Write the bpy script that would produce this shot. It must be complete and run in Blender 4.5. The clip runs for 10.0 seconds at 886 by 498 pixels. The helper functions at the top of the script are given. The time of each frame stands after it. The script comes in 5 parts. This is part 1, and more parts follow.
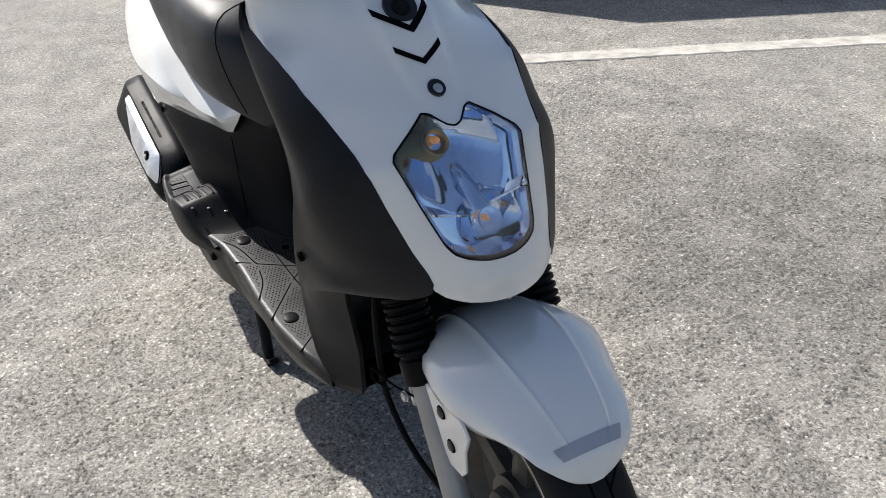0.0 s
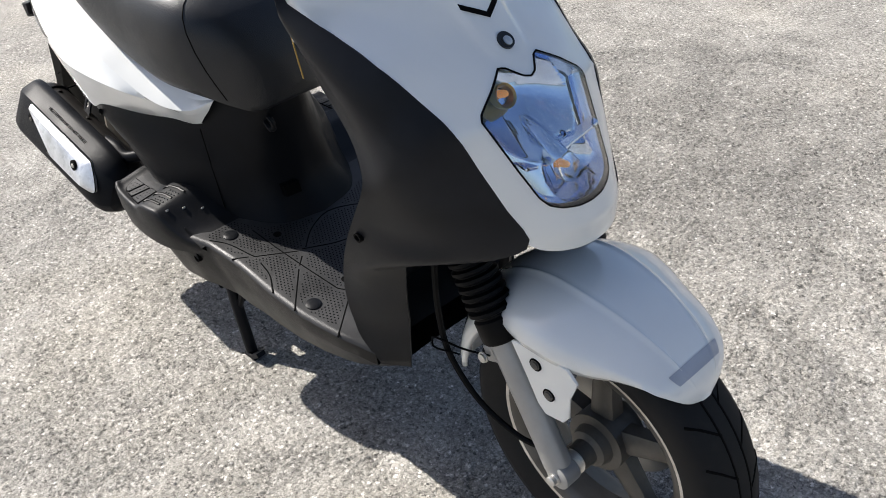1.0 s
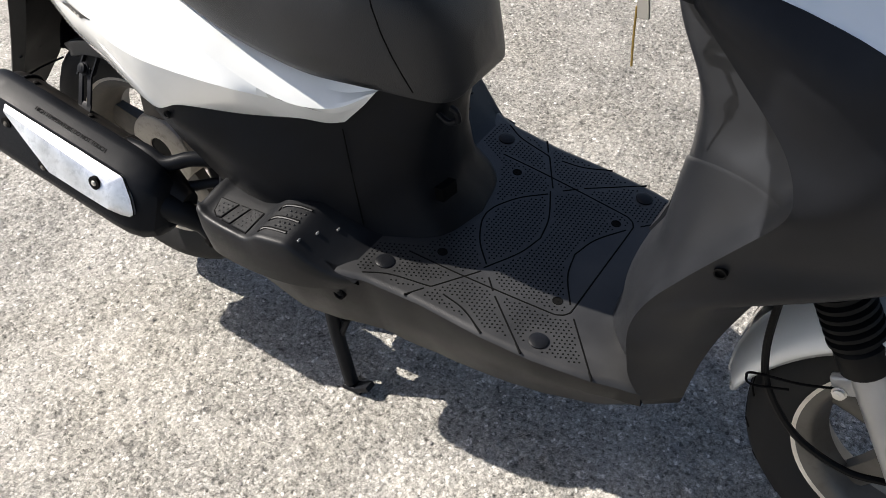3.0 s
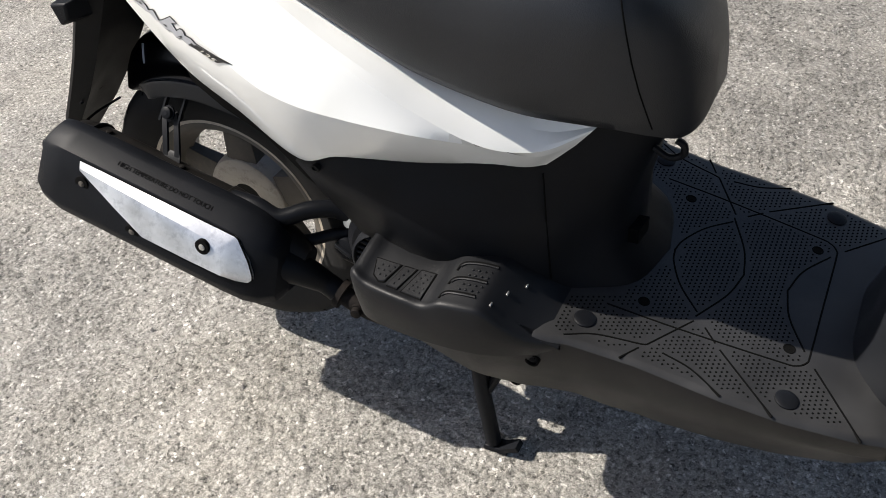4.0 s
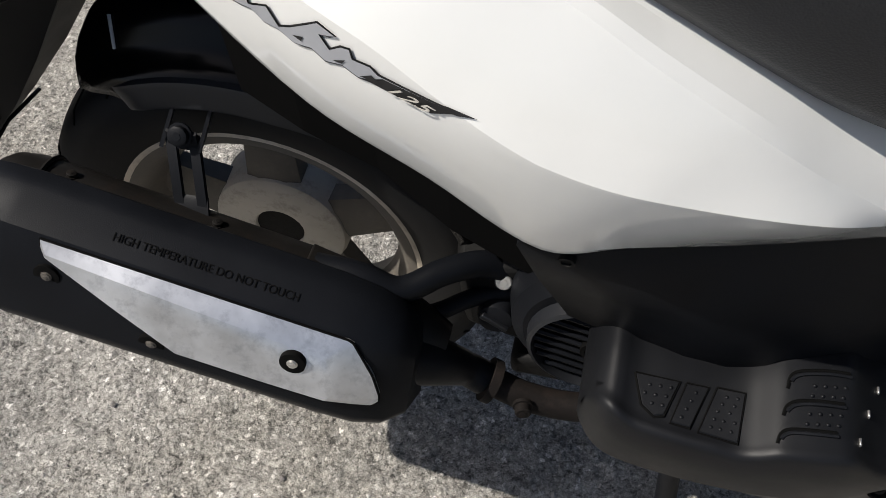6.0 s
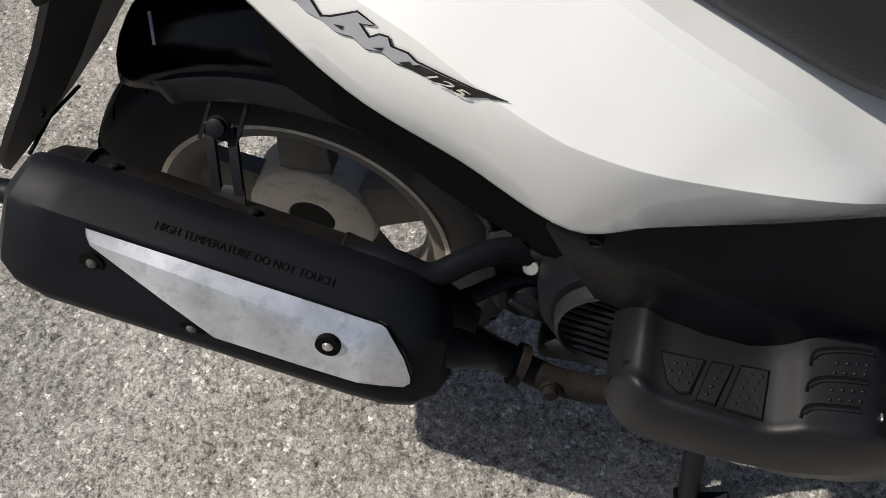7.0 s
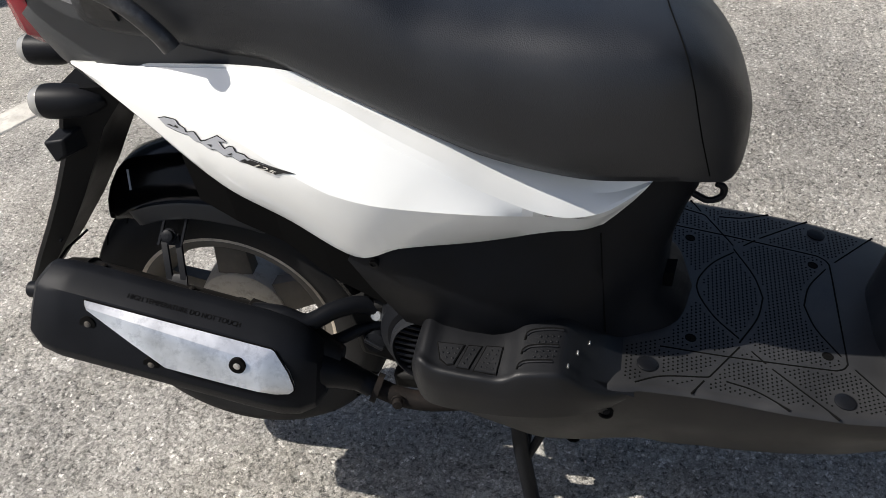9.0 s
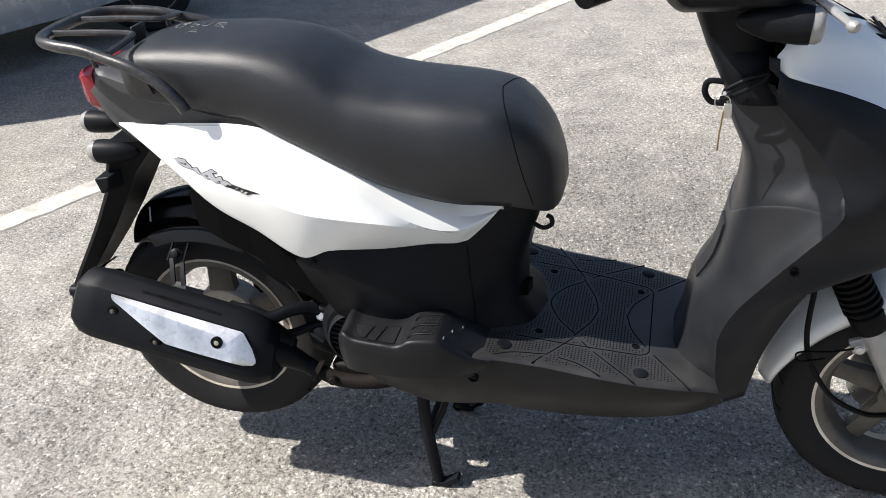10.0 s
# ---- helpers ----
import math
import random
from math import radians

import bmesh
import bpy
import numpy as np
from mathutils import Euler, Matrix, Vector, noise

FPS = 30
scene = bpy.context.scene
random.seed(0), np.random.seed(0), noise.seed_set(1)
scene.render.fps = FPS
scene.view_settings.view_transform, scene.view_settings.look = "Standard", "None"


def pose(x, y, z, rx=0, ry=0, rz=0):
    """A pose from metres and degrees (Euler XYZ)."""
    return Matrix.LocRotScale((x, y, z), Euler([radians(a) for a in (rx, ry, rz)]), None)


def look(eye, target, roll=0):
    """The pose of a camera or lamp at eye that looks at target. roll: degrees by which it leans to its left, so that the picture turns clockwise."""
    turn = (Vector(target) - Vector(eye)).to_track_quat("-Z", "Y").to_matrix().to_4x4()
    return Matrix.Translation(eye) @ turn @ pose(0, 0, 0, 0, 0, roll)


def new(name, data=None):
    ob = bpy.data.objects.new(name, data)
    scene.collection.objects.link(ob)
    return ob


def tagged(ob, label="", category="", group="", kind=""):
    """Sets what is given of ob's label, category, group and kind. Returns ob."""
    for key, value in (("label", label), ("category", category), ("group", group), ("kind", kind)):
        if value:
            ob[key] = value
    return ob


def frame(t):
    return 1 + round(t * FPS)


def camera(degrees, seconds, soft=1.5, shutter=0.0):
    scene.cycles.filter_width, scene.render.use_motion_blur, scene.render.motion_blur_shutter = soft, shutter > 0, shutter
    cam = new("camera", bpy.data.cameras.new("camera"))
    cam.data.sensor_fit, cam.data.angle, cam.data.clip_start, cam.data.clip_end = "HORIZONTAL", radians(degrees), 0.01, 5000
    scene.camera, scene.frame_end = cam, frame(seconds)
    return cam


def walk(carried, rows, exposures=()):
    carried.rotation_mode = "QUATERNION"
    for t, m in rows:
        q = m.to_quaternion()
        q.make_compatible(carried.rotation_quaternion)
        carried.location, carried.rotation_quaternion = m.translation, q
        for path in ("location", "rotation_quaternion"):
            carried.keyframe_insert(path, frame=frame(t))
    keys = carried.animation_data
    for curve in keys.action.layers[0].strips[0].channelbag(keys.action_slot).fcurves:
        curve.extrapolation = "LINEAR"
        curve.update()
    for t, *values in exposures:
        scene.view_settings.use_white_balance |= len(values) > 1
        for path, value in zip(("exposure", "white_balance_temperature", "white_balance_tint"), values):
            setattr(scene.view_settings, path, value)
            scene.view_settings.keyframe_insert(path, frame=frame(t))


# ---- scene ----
cam = camera(51.8, 10.0, soft=0.8)
PATH = [
    (0, (2.167, -0.528, 1.191), (0.601, 0.263, 0.229), -3.9),
    (0.5, (2.064, -0.602, 1.191), (0.647, 0.375, 0.172), -5.8),
    (1, (1.967, -0.766, 1.218), (0.655, 0.285, 0.134), -8.1),
    (1.5, (1.809, -0.828, 1.216), (0.568, 0.187, 0.021), -10.3),
    (2, (1.607, -0.817, 1.217), (0.463, 0.198, -0.071), -10.7),
    (2.5, (1.474, -0.839, 1.204), (0.455, 0.291, -0.095), -7.2),
    (3, (1.277, -0.901, 1.210), (0.350, 0.333, -0.063), -6.5),
    (3.2, (1.207, -0.930, 1.211), (0.296, 0.335, -0.042), -6.4),
    (4.3, (0.788, -0.875, 1.187), (0.075, 0.430, -0.152), -7.3),
    (4.5, (0.730, -0.847, 1.181), (0.084, 0.472, -0.177), -6.6),
    (5, (0.512, -0.731, 1.133), (0.026, 0.573, -0.303), -4.5),
    (5.2, (0.411, -0.684, 1.107), (-0.028, 0.598, -0.363), -3.4),
    (6.3, (0.312, -0.589, 1.062), (0.029, 0.599, -0.522), -1.8),
    (6.5, (0.321, -0.599, 1.065), (0.013, 0.584, -0.517), -3.2),
    (7, (0.310, -0.622, 1.074), (-0.030, 0.574, -0.492), -3.4),
    (7.5, (0.367, -0.647, 1.079), (-0.019, 0.573, -0.458), -4.8),
    (8, (0.399, -0.700, 1.109), (-0.099, 0.545, -0.376), -9.7),
    (8.5, (0.522, -0.859, 1.177), (-0.018, 0.514, -0.173), -11.4),
    (9, (0.632, -1.013, 1.240), (0.176, 0.509, 0.025), -7.9),
    (9.5, (0.727, -1.264, 1.261), (0.294, 0.349, 0.161), -5.8),
    (10, (0.917, -1.491, 1.338), (0.424, 0.194, 0.380), -5.8),
]
walk(cam, [(t, look(eye, target, roll)) for t, eye, target, roll in PATH], exposures=[(0, 0.74, 6290, 10), (0.5, 0.88, 6290, 10), (1, 1.03, 6340, 10), (2.5, 1.22, 6440, 10), (3.2, 1.14, 6490, 10), (4.5, 0.60, 6490, 10), (6.5, 0.33, 6440, 10), (7.5, 0.37, 6490, 10), (8.5, 0.53, 6440, 10), (9.2, 0.76, 6390, 10), (10, 1.05, 6340, 10)])


from mathutils.bvhtree import BVHTree

# ---- world and sun ----
SUN_WAY = Vector((-0.80, -0.28, 1.0)).normalized()
world = bpy.data.worlds.new("sky")
scene.world = world
world.use_nodes = True
wn = world.node_tree.nodes
sky = wn.new("ShaderNodeTexSky")
sky.sky_type = "NISHITA"
sky.sun_disc = False
sky.sun_elevation = math.asin(SUN_WAY.z)
sky.sun_rotation = math.atan2(SUN_WAY.x, SUN_WAY.y)
sky.air_density, sky.dust_density, sky.ozone_density = 0.85, 2.2, 0.4
wn["Background"].inputs["Strength"].default_value = 0.079
world.node_tree.links.new(sky.outputs[0], wn["Background"].inputs["Color"])
sun = new("sun", bpy.data.lights.new("sun", "SUN"))
sun.data.energy, sun.data.angle, sun.data.color = 5.0, radians(0.55), (1.0, 0.94, 0.86)
sun.matrix_world = look(SUN_WAY * 20, (0, 0, 0))


# ---- materials ----
def material(name, color=(0.5, 0.5, 0.5), rough=0.5, metal=0.0, spec=0.5, coat=0.0):
    m = bpy.data.materials.new(name)
    m.use_nodes = True
    b = m.node_tree.nodes["Principled BSDF"]
    b.inputs["Base Color"].default_value = (*color, 1)
    b.inputs["Roughness"].default_value = rough
    b.inputs["Metallic"].default_value = metal
    b.inputs["Specular IOR Level"].default_value = spec
    b.inputs["Coat Weight"].default_value = coat
    b.inputs["Coat Roughness"].default_value = 0.04
    return m


def node(m, kind, **sockets):
    n = m.node_tree.nodes.new(kind)
    for k, v in sockets.items():
        n.inputs[k.replace("_", " ")].default_value = v
    return n


def wire(m, a, out, b, into):
    m.node_tree.links.new(a.outputs[out], b.inputs[into])


def place(m):
    return node(m, "ShaderNodeNewGeometry")


def noise_at(m, scale, detail=4.0, rough=0.55):
    n = node(m, "ShaderNodeTexNoise", Scale=scale, Detail=detail, Roughness=rough)
    wire(m, place(m), "Position", n, "Vector")
    return n


def ramp(m, src, out, stops):
    r = m.node_tree.nodes.new("ShaderNodeValToRGB")
    e = r.color_ramp.elements
    while len(e) < len(stops):
        e.new(0.5)
    for k, (p, c) in zip(e, stops):
        k.position = p
        k.color = (*c, 1) if len(c) == 3 else c
    wire(m, src, out, r, "Fac")
    return r


def grey(v):
    return (v, v, v)


def bump(m, src, out, strength, dist, after=None):
    b = node(m, "ShaderNodeBump", Strength=strength, Distance=dist)
    wire(m, src, out, b, "Height")
    if after:
        wire(m, after, "Normal", b, "Normal")
    wire(m, b, "Normal", m.node_tree.nodes["Principled BSDF"], "Normal")
    return b


def bsdf(m):
    return m.node_tree.nodes["Principled BSDF"]


def worn(name, color, rough, spread=0.25, grain=900, relief=0.0004, spec=0.5, metal=0.0, coat=0.0, dust=0.0, dust_color=(0.35, 0.32, 0.28)):
    """A surface with broad unevenness, fine grain and optional dust."""
    m = material(name, color, rough, metal, spec, coat)
    big, fine = noise_at(m, 14, 5), noise_at(m, grain, 2)
    c0 = tuple(max(0, v * (1 - spread)) for v in color)
    c1 = tuple(min(1, v * (1 + spread)) for v in color)
    r = ramp(m, big, "Fac", [(0.3, c0), (0.7, c1)])
    last = r
    if dust:
        d = ramp(m, noise_at(m, 55, 6, 0.7), "Fac", [(0.5, grey(0)), (0.8, grey(dust))])
        mix = m.node_tree.nodes.new("ShaderNodeMix")
        mix.data_type = "RGBA"
        mix.inputs[7].default_value = (*dust_color, 1)
        m.node_tree.links.new(d.outputs[0], mix.inputs[0])
        m.node_tree.links.new(last.outputs[0], mix.inputs[6])
        m.node_tree.links.new(mix.outputs[2], bsdf(m).inputs["Base Color"])
    else:
        wire(m, last, "Color", bsdf(m), "Base Color")
    rr = ramp(m, big, "Fac", [(0.25, grey(max(0, rough - 0.08))), (0.75, grey(min(1, rough + 0.08)))])
    wire(m, rr, "Color", bsdf(m), "Roughness")
    if relief:
        bump(m, fine, "Fac", 0.5, relief)
    return m


def asphalt_material():
    """Weathered asphalt: pale rounded stones of two sizes in dusty grey binder, open pores, worn and dirty patches."""
    m = material("asphalt", grey(0.2), 0.92, spec=0.2)
    nt = m.node_tree
    pos = place(m)

    def stones(scale, warp_by):
        shift = nt.nodes.new("ShaderNodeVectorMath")
        shift.operation = "MULTIPLY_ADD"
        shift.inputs[1].default_value = (warp_by, warp_by, 0.0)
        nt.links.new(noise_at(m, scale * 0.9, 3, 0.6).outputs["Color"], shift.inputs[0])
        nt.links.new(pos.outputs["Position"], shift.inputs[2])
        v = node(m, "ShaderNodeTexVoronoi", Scale=scale, Randomness=1.0)
        nt.links.new(shift.outputs[0], v.inputs["Vector"])
        c = nt.nodes.new("ShaderNodeSeparateColor")
        wire(m, v, "Color", c, "Color")
        return v, c

    big, big_tone = stones(170.0, 0.010)
    small, small_tone = stones(460.0, 0.004)
    tone = ramp(m, big_tone, "Red", [(0.0, (0.295, 0.282, 0.258)), (0.35, (0.345, 0.331, 0.304)), (0.85, (0.405, 0.390, 0.358)), (0.95, (0.48, 0.463, 0.432)), (1.0, (0.70, 0.68, 0.64))])
    dust = ramp(m, small_tone, "Green", [(0.0, grey(0.76)), (0.6, grey(1.04)), (1.0, grey(1.24))])
    patches = ramp(m, noise_at(m, 1.3, 4, 0.6), "Fac", [(0.3, (0.80, 0.80, 0.80)), (0.5, grey(0.99)), (0.7, (1.10, 1.085, 1.05))])
    mids = ramp(m, noise_at(m, 11, 6, 0.7), "Fac", [(0.30, (0.84, 0.84, 0.85)), (0.5, grey(1.0)), (0.7, grey(1.06))])
    gap = ramp(m, big, "Distance", [(0.0, grey(1.05)), (0.45, grey(1.0)), (0.75, grey(0.78)), (1.0, grey(0.42))])
    gap2 = ramp(m, small, "Distance", [(0.0, grey(1.04)), (0.55, grey(1.0)), (0.9, grey(0.72))])
    pits = ramp(m, noise_at(m, 175, 3, 0.6), "Fac", [(0.33, grey(0.42)), (0.41, grey(1.04)), (0.7, grey(1.10))])
    shift0 = nt.nodes.new("ShaderNodeVectorMath")
    shift0.operation = "MULTIPLY_ADD"
    shift0.inputs[1].default_value = (0.7, 0.7, 0.0)
    nt.links.new(noise_at(m, 3.0, 4).outputs["Color"], shift0.inputs[0])
    nt.links.new(pos.outputs["Position"], shift0.inputs[2])
    far = nt.nodes.new("ShaderNodeVectorMath")
    far.operation = "DISTANCE"
    far.inputs[1].default_value = (0.95, 1.55, 0.0)
    nt.links.new(shift0.outputs[0], far.inputs[0])
    worn_patch = ramp(m, far, "Value", [(0.45, grey(0.80)), (0.95, grey(1.0))])
    rough_spots = ramp(m, noise_at(m, 5.0, 5, 0.65), "Fac", [(0.37, grey(0.2)), (0.53, grey(1.0))])
    clump = ramp(m, noise_at(m, 85, 5, 0.72), "Fac", [(0.38, grey(0.42)), (0.47, grey(1.0)), (0.7, grey(1.06))])
    speck = ramp(m, noise_at(m, 620, 3, 0.7), "Fac", [(0.36, grey(0.78)), (0.47, grey(1.0)), (0.62, grey(1.14))])
    last = tone
    for f in (speck, worn_patch, dust, patches, mids, gap, gap2, pits, clump):
        mul = nt.nodes.new("ShaderNodeMix")
        mul.data_type, mul.blend_type = "RGBA", "MULTIPLY"
        mul.inputs[0].default_value = 1.0
        if f is clump:
            nt.links.new(rough_spots.outputs[0], mul.inputs[0])
        nt.links.new(last.outputs[2 if last.bl_idname == "ShaderNodeMix" else 0], mul.inputs[6])
        nt.links.new(f.outputs[0], mul.inputs[7])
        last = mul
    nt.links.new(last.outputs[2], bsdf(m).inputs["Base Color"])
    dome = ramp(m, big, "Distance", [(0.0, grey(1.0)), (0.5, grey(0.8)), (0.95, grey(0.0))])
    b0 = bump(m, dome, "Color", 0.6, 0.0022)
    b1 = bump(m, big_tone, "Green", 0.8, 0.0042, b0)
    b2 = bump(m, small_tone, "Red", 0.7, 0.0022, b1)
    b3 = bump(m, noise_at(m, 380, 4, 0.7), "Fac", 0.7, 0.0028, b2)
    b4 = bump(m, noise_at(m, 85, 5, 0.72), "Fac", 0.6, 0.011, b3)
    wire(m, rough_spots, "Color", b4, "Strength")
    bump(m, noise_at(m, 11, 6, 0.75), "Fac", 0.3, 0.008, b4)
    return m


ASPHALT = asphalt_material()
WHITE = worn("white_body_paint", (0.71, 0.715, 0.695), 0.2, 0.02, 300, 0.00004, 0.5, 0.0, 0.9)
BLACK = worn("black_textured_plastic", (0.0058, 0.0064, 0.0080), 0.45, 0.25, 1600, 0.00025, 0.11)
LEG = worn("black_leg_shield_plastic", (0.0105, 0.0114, 0.0138), 0.44, 0.25, 1600, 0.0002, 0.13)
SATIN = worn("grey_black_inner_plastic", (0.0105, 0.0114, 0.0136), 0.37, 0.15, 1500, 0.0002, 0.36)
GLOSS = worn("gloss_black_plastic", (0.002, 0.002, 0.0023), 0.2, 0.2, 800, 0.00003, 0.16)
RUBBER = worn("tyre_rubber", (0.0090, 0.0090, 0.0094), 0.7, 0.25, 700, 0.0003, 0.2, dust=0.012)
BOOT = worn("rubber_boot", (0.0034, 0.0035, 0.0038), 0.5, 0.2, 900, 0.0001, 0.09)
SILVER = worn("silver_painted_alloy", (0.33, 0.33, 0.325), 0.38, 0.1, 900, 0.0001, 0.5, 0.45, dust=0.25, dust_color=(0.3, 0.27, 0.22))
RIM = worn("dusty_cast_alloy", (0.085, 0.077, 0.067), 0.55, 0.25, 600, 0.0002, 0.3, 0.0, dust=0.5, dust_color=(0.16, 0.135, 0.105))
RIMLIP = worn("dusty_cream_rim_lip", (0.45, 0.40, 0.33), 0.5, 0.3, 500, 0.0004, 0.4, 0.0, dust=0.8, dust_color=(0.13, 0.095, 0.065))
FRONTRIM = worn("dusty_silver_front_wheel", (0.085, 0.078, 0.068), 0.42, 0.3, 300, 0.0002, 0.5, 0.3, dust=0.7, dust_color=(0.055, 0.045, 0.036))
FRONTLIP = worn("dusty_cream_front_rim_lip", (0.60, 0.55, 0.47), 0.4, 0.25, 300, 0.0003, 0.5, 0.2, dust=0.6, dust_color=(0.30, 0.22, 0.13))
STEEL = worn("zinc_steel", (0.55, 0.54, 0.52), 0.32, 0.15, 900, 0.0001, 0.5, 0.9)
BRUSHED = worn("brushed_silver_cover", (0.62, 0.63, 0.65), 0.36, 0.34, 400, 0.00008, 0.5, 0.8, dust=0.6, dust_color=(0.16, 0.17, 0.20))
HEAT = worn("matt_black_heat_paint", (0.0055, 0.0062, 0.0080), 0.46, 0.2, 1300, 0.0003, 0.10)
STEP = worn("black_step_plastic", (0.0062, 0.0066, 0.0078), 0.45, 0.25, 1600, 0.00025, 0.22)
CAN = worn("heat_browned_steel", (0.009, 0.0083, 0.0078), 0.5, 0.3, 500, 0.0003, 0.15, 0.1, dust=0.12, dust_color=(0.05, 0.026, 0.014))
RUST = worn("rusted_pipe", (0.0085, 0.007, 0.0064), 0.75, 0.4, 350, 0.0006, 0.12, 0.0, dust=0.5, dust_color=(0.032, 0.023, 0.019))
ENGINE = worn("dirty_engine_metal", (0.006, 0.006, 0.006), 0.6, 0.4, 300, 0.0006, 0.1, 0.0, dust=0.01)
# Chrome tinted blue to paint in the reflection of the sky.
CHROME = material("chrome_reflector_with_sky_blue", (0.50, 0.60, 0.78), 0.04, 1.0)
# Flat black for dark parts; also paints the shade inside slots, grooves and recesses.
DARK = material("flat_black_parts_and_recess_shade", grey(0.002), 0.85, spec=0.08)
# One scuffed plastic in two tones: skirt darkened, deck lightened as light falls.
SKIRT = worn("scuffed_skirt_plastic_shaded", (0.0046, 0.0050, 0.0062), 0.42, 0.3, 1500, 0.0003, 0.22, dust=0.006)
FLOOR = worn("scuffed_floor_plastic_skylit", (0.0215, 0.0217, 0.0226), 0.42, 0.3, 1500, 0.0003, 0.26, dust=0.012)
HUB = worn("dusty_hub_plate", (0.40, 0.375, 0.33), 0.55, 0.15, 500, 0.0002, 0.3, 0.0, dust=0.7, dust_color=(0.09, 0.08, 0.07))
GREYTAPE = worn("grey_reflective_tape", (0.33, 0.35, 0.40), 0.35, 0.1, 1500, 0.0002)
DECAL_GREY = worn("grey_decal_film", (0.30, 0.31, 0.33), 0.35, 0.05, 900, 0.0)
DECAL_BLACK = worn("black_decal_film", (0.012, 0.012, 0.013), 0.3, 0.05, 900, 0.0)
TAIL = worn("grey_tail_plastic", (0.036, 0.038, 0.041), 0.45, 0.15, 1500, 0.0002, 0.4)
RED = material("red_lens", (0.20, 0.008, 0.016), 0.18, spec=0.3)
BRASS = worn("brass_key", (0.35, 0.25, 0.08), 0.4, 0.1, 500, 0.0, 0.5, 0.9)
CHALK = worn("chalk_marks", (0.17, 0.17, 0.17), 0.9, 0.3, 400, 0.0)
LINE = worn("worn_white_road_paint", (0.40, 0.385, 0.35), 0.8, 0.3, 260, 0.003, 0.3, dust=0.8, dust_color=(0.24, 0.23, 0.21))
CARPAINT = worn("light_grey_car_paint", (0.27, 0.29, 0.31), 0.25, 0.03, 500, 0.0, 0.5, 0.2, 0.6)


def seat_material():
    m = worn("black_seat_vinyl", (0.0082, 0.0096, 0.0124), 0.48, 0.15, 900, 0.0, 0.5)
    v = node(m, "ShaderNodeTexVoronoi", Scale=680.0)
    wire(m, place(m), "Position", v, "Vector")
    bump(m, noise_at(m, 30, 3), "Fac", 0.15, 0.004, bump(m, v, "Distance", 0.42, 0.0006))
    return m


VINYL = seat_material()


def glass_material(name, color=(1, 1, 1)):
    m = material(name, color, 0.02)
    bsdf(m).inputs["Transmission Weight"].default_value = 1.0
    bsdf(m).inputs["IOR"].default_value = 1.45
    return m


GLASS = glass_material("clear_lens")


# ---- mesh tools ----
def lean_of(z):
    """How far the body's mid-plane lies to the right at a height."""
    return -0.13 * max(0.0, z - 0.38)


def part(name, bm, mat, parent=None, label="", leaning=False, smooth=40, solid=0.0, bevel=0.0):
    if leaning:
        for v in bm.verts:
            v.co.y += lean_of(v.co.z)
    bmesh.ops.recalc_face_normals(bm, faces=bm.faces)
    me = bpy.data.meshes.new(name)
    bm.to_mesh(me)
    bm.free()
    if smooth:
        me.polygons.foreach_set("use_smooth", [True] * len(me.polygons))
        me.set_sharp_from_angle(angle=radians(smooth))
    me.materials.append(mat)
    ob = new(name, me)
    if parent:
        ob.parent = parent
    if label:
        ob["label"] = label
    if solid:
        s = ob.modifiers.new("thickness", "SOLIDIFY")
        s.thickness, s.offset = solid, -1
    if bevel:
        b = ob.modifiers.new("soft edge", "BEVEL")
        b.width, b.segments, b.limit_method, b.angle_limit = bevel, 2, "ANGLE", radians(35)
    return ob


def spline(pts, n):
    """Catmull-Rom through points, n samples a span."""
    p = [Vector(q) for q in pts]
    p = [2 * p[0] - p[1], *p, 2 * p[-1] - p[-2]]
    out = []
    for i in range(1, len(p) - 2):
        a, b, c, d = p[i - 1 : i + 3]
        for k in range(n):
            t = k / n
            out.append(0.5 * (2 * b + (c - a) * t + (2 * a - 5 * b + 4 * c - d) * t * t + (3 * b - a - 3 * c + d) * t**3))
    return out + [p[-2]]


def table(z, rows):
    """Piecewise linear look-up of a row of (key, value)."""
    return float(np.interp(z, [r[0] for r in rows], [r[1] for r in rows]))


def glide(z, rows):
    """Smooth look-up of a row of (key, value), with no corners."""
    if z <= rows[0][0]:
        return rows[0][1]
    if z >= rows[-1][0]:
        return rows[-1][1]
    n = len(rows)
    i = max(k for k in range(n - 1) if rows[k][0] <= z)
    slope = lambda k: (rows[min(k + 1, n - 1)][1] - rows[max(k - 1, 0)][1]) / (rows[min(k + 1, n - 1)][0] - rows[max(k - 1, 0)][0])
    h = rows[i + 1][0] - rows[i][0]
    t = (z - rows[i][0]) / h
    return (2 * t**3 - 3 * t * t + 1) * rows[i][1] + (t**3 - 2 * t * t + t) * h * slope(i) + (3 * t * t - 2 * t**3) * rows[i + 1][1] + (t**3 - t * t) * h * slope(i + 1)


def add_grid(bm, rows, closed=False):
    v = [[bm.verts.new(p) for p in r] for r in rows]
    n = len(rows[0])
    for a, b in zip(v, v[1:]):
        for j in range(n if closed else n - 1):
            k = (j + 1) % n
            bm.faces.new((a[j], a[k], b[k], b[j]))
    return v


def loft(rings, cap=True, bm=None):
    bm = bm or bmesh.new()
    v = add_grid(bm, rings, True)
    if cap:
        bm.faces.new(v[0][::-1])
        bm.faces.new(v[-1])
    return bm


def sheet(rows, bm=None):
    bm = bm or bmesh.new()
    add_grid(bm, rows)
    return bm


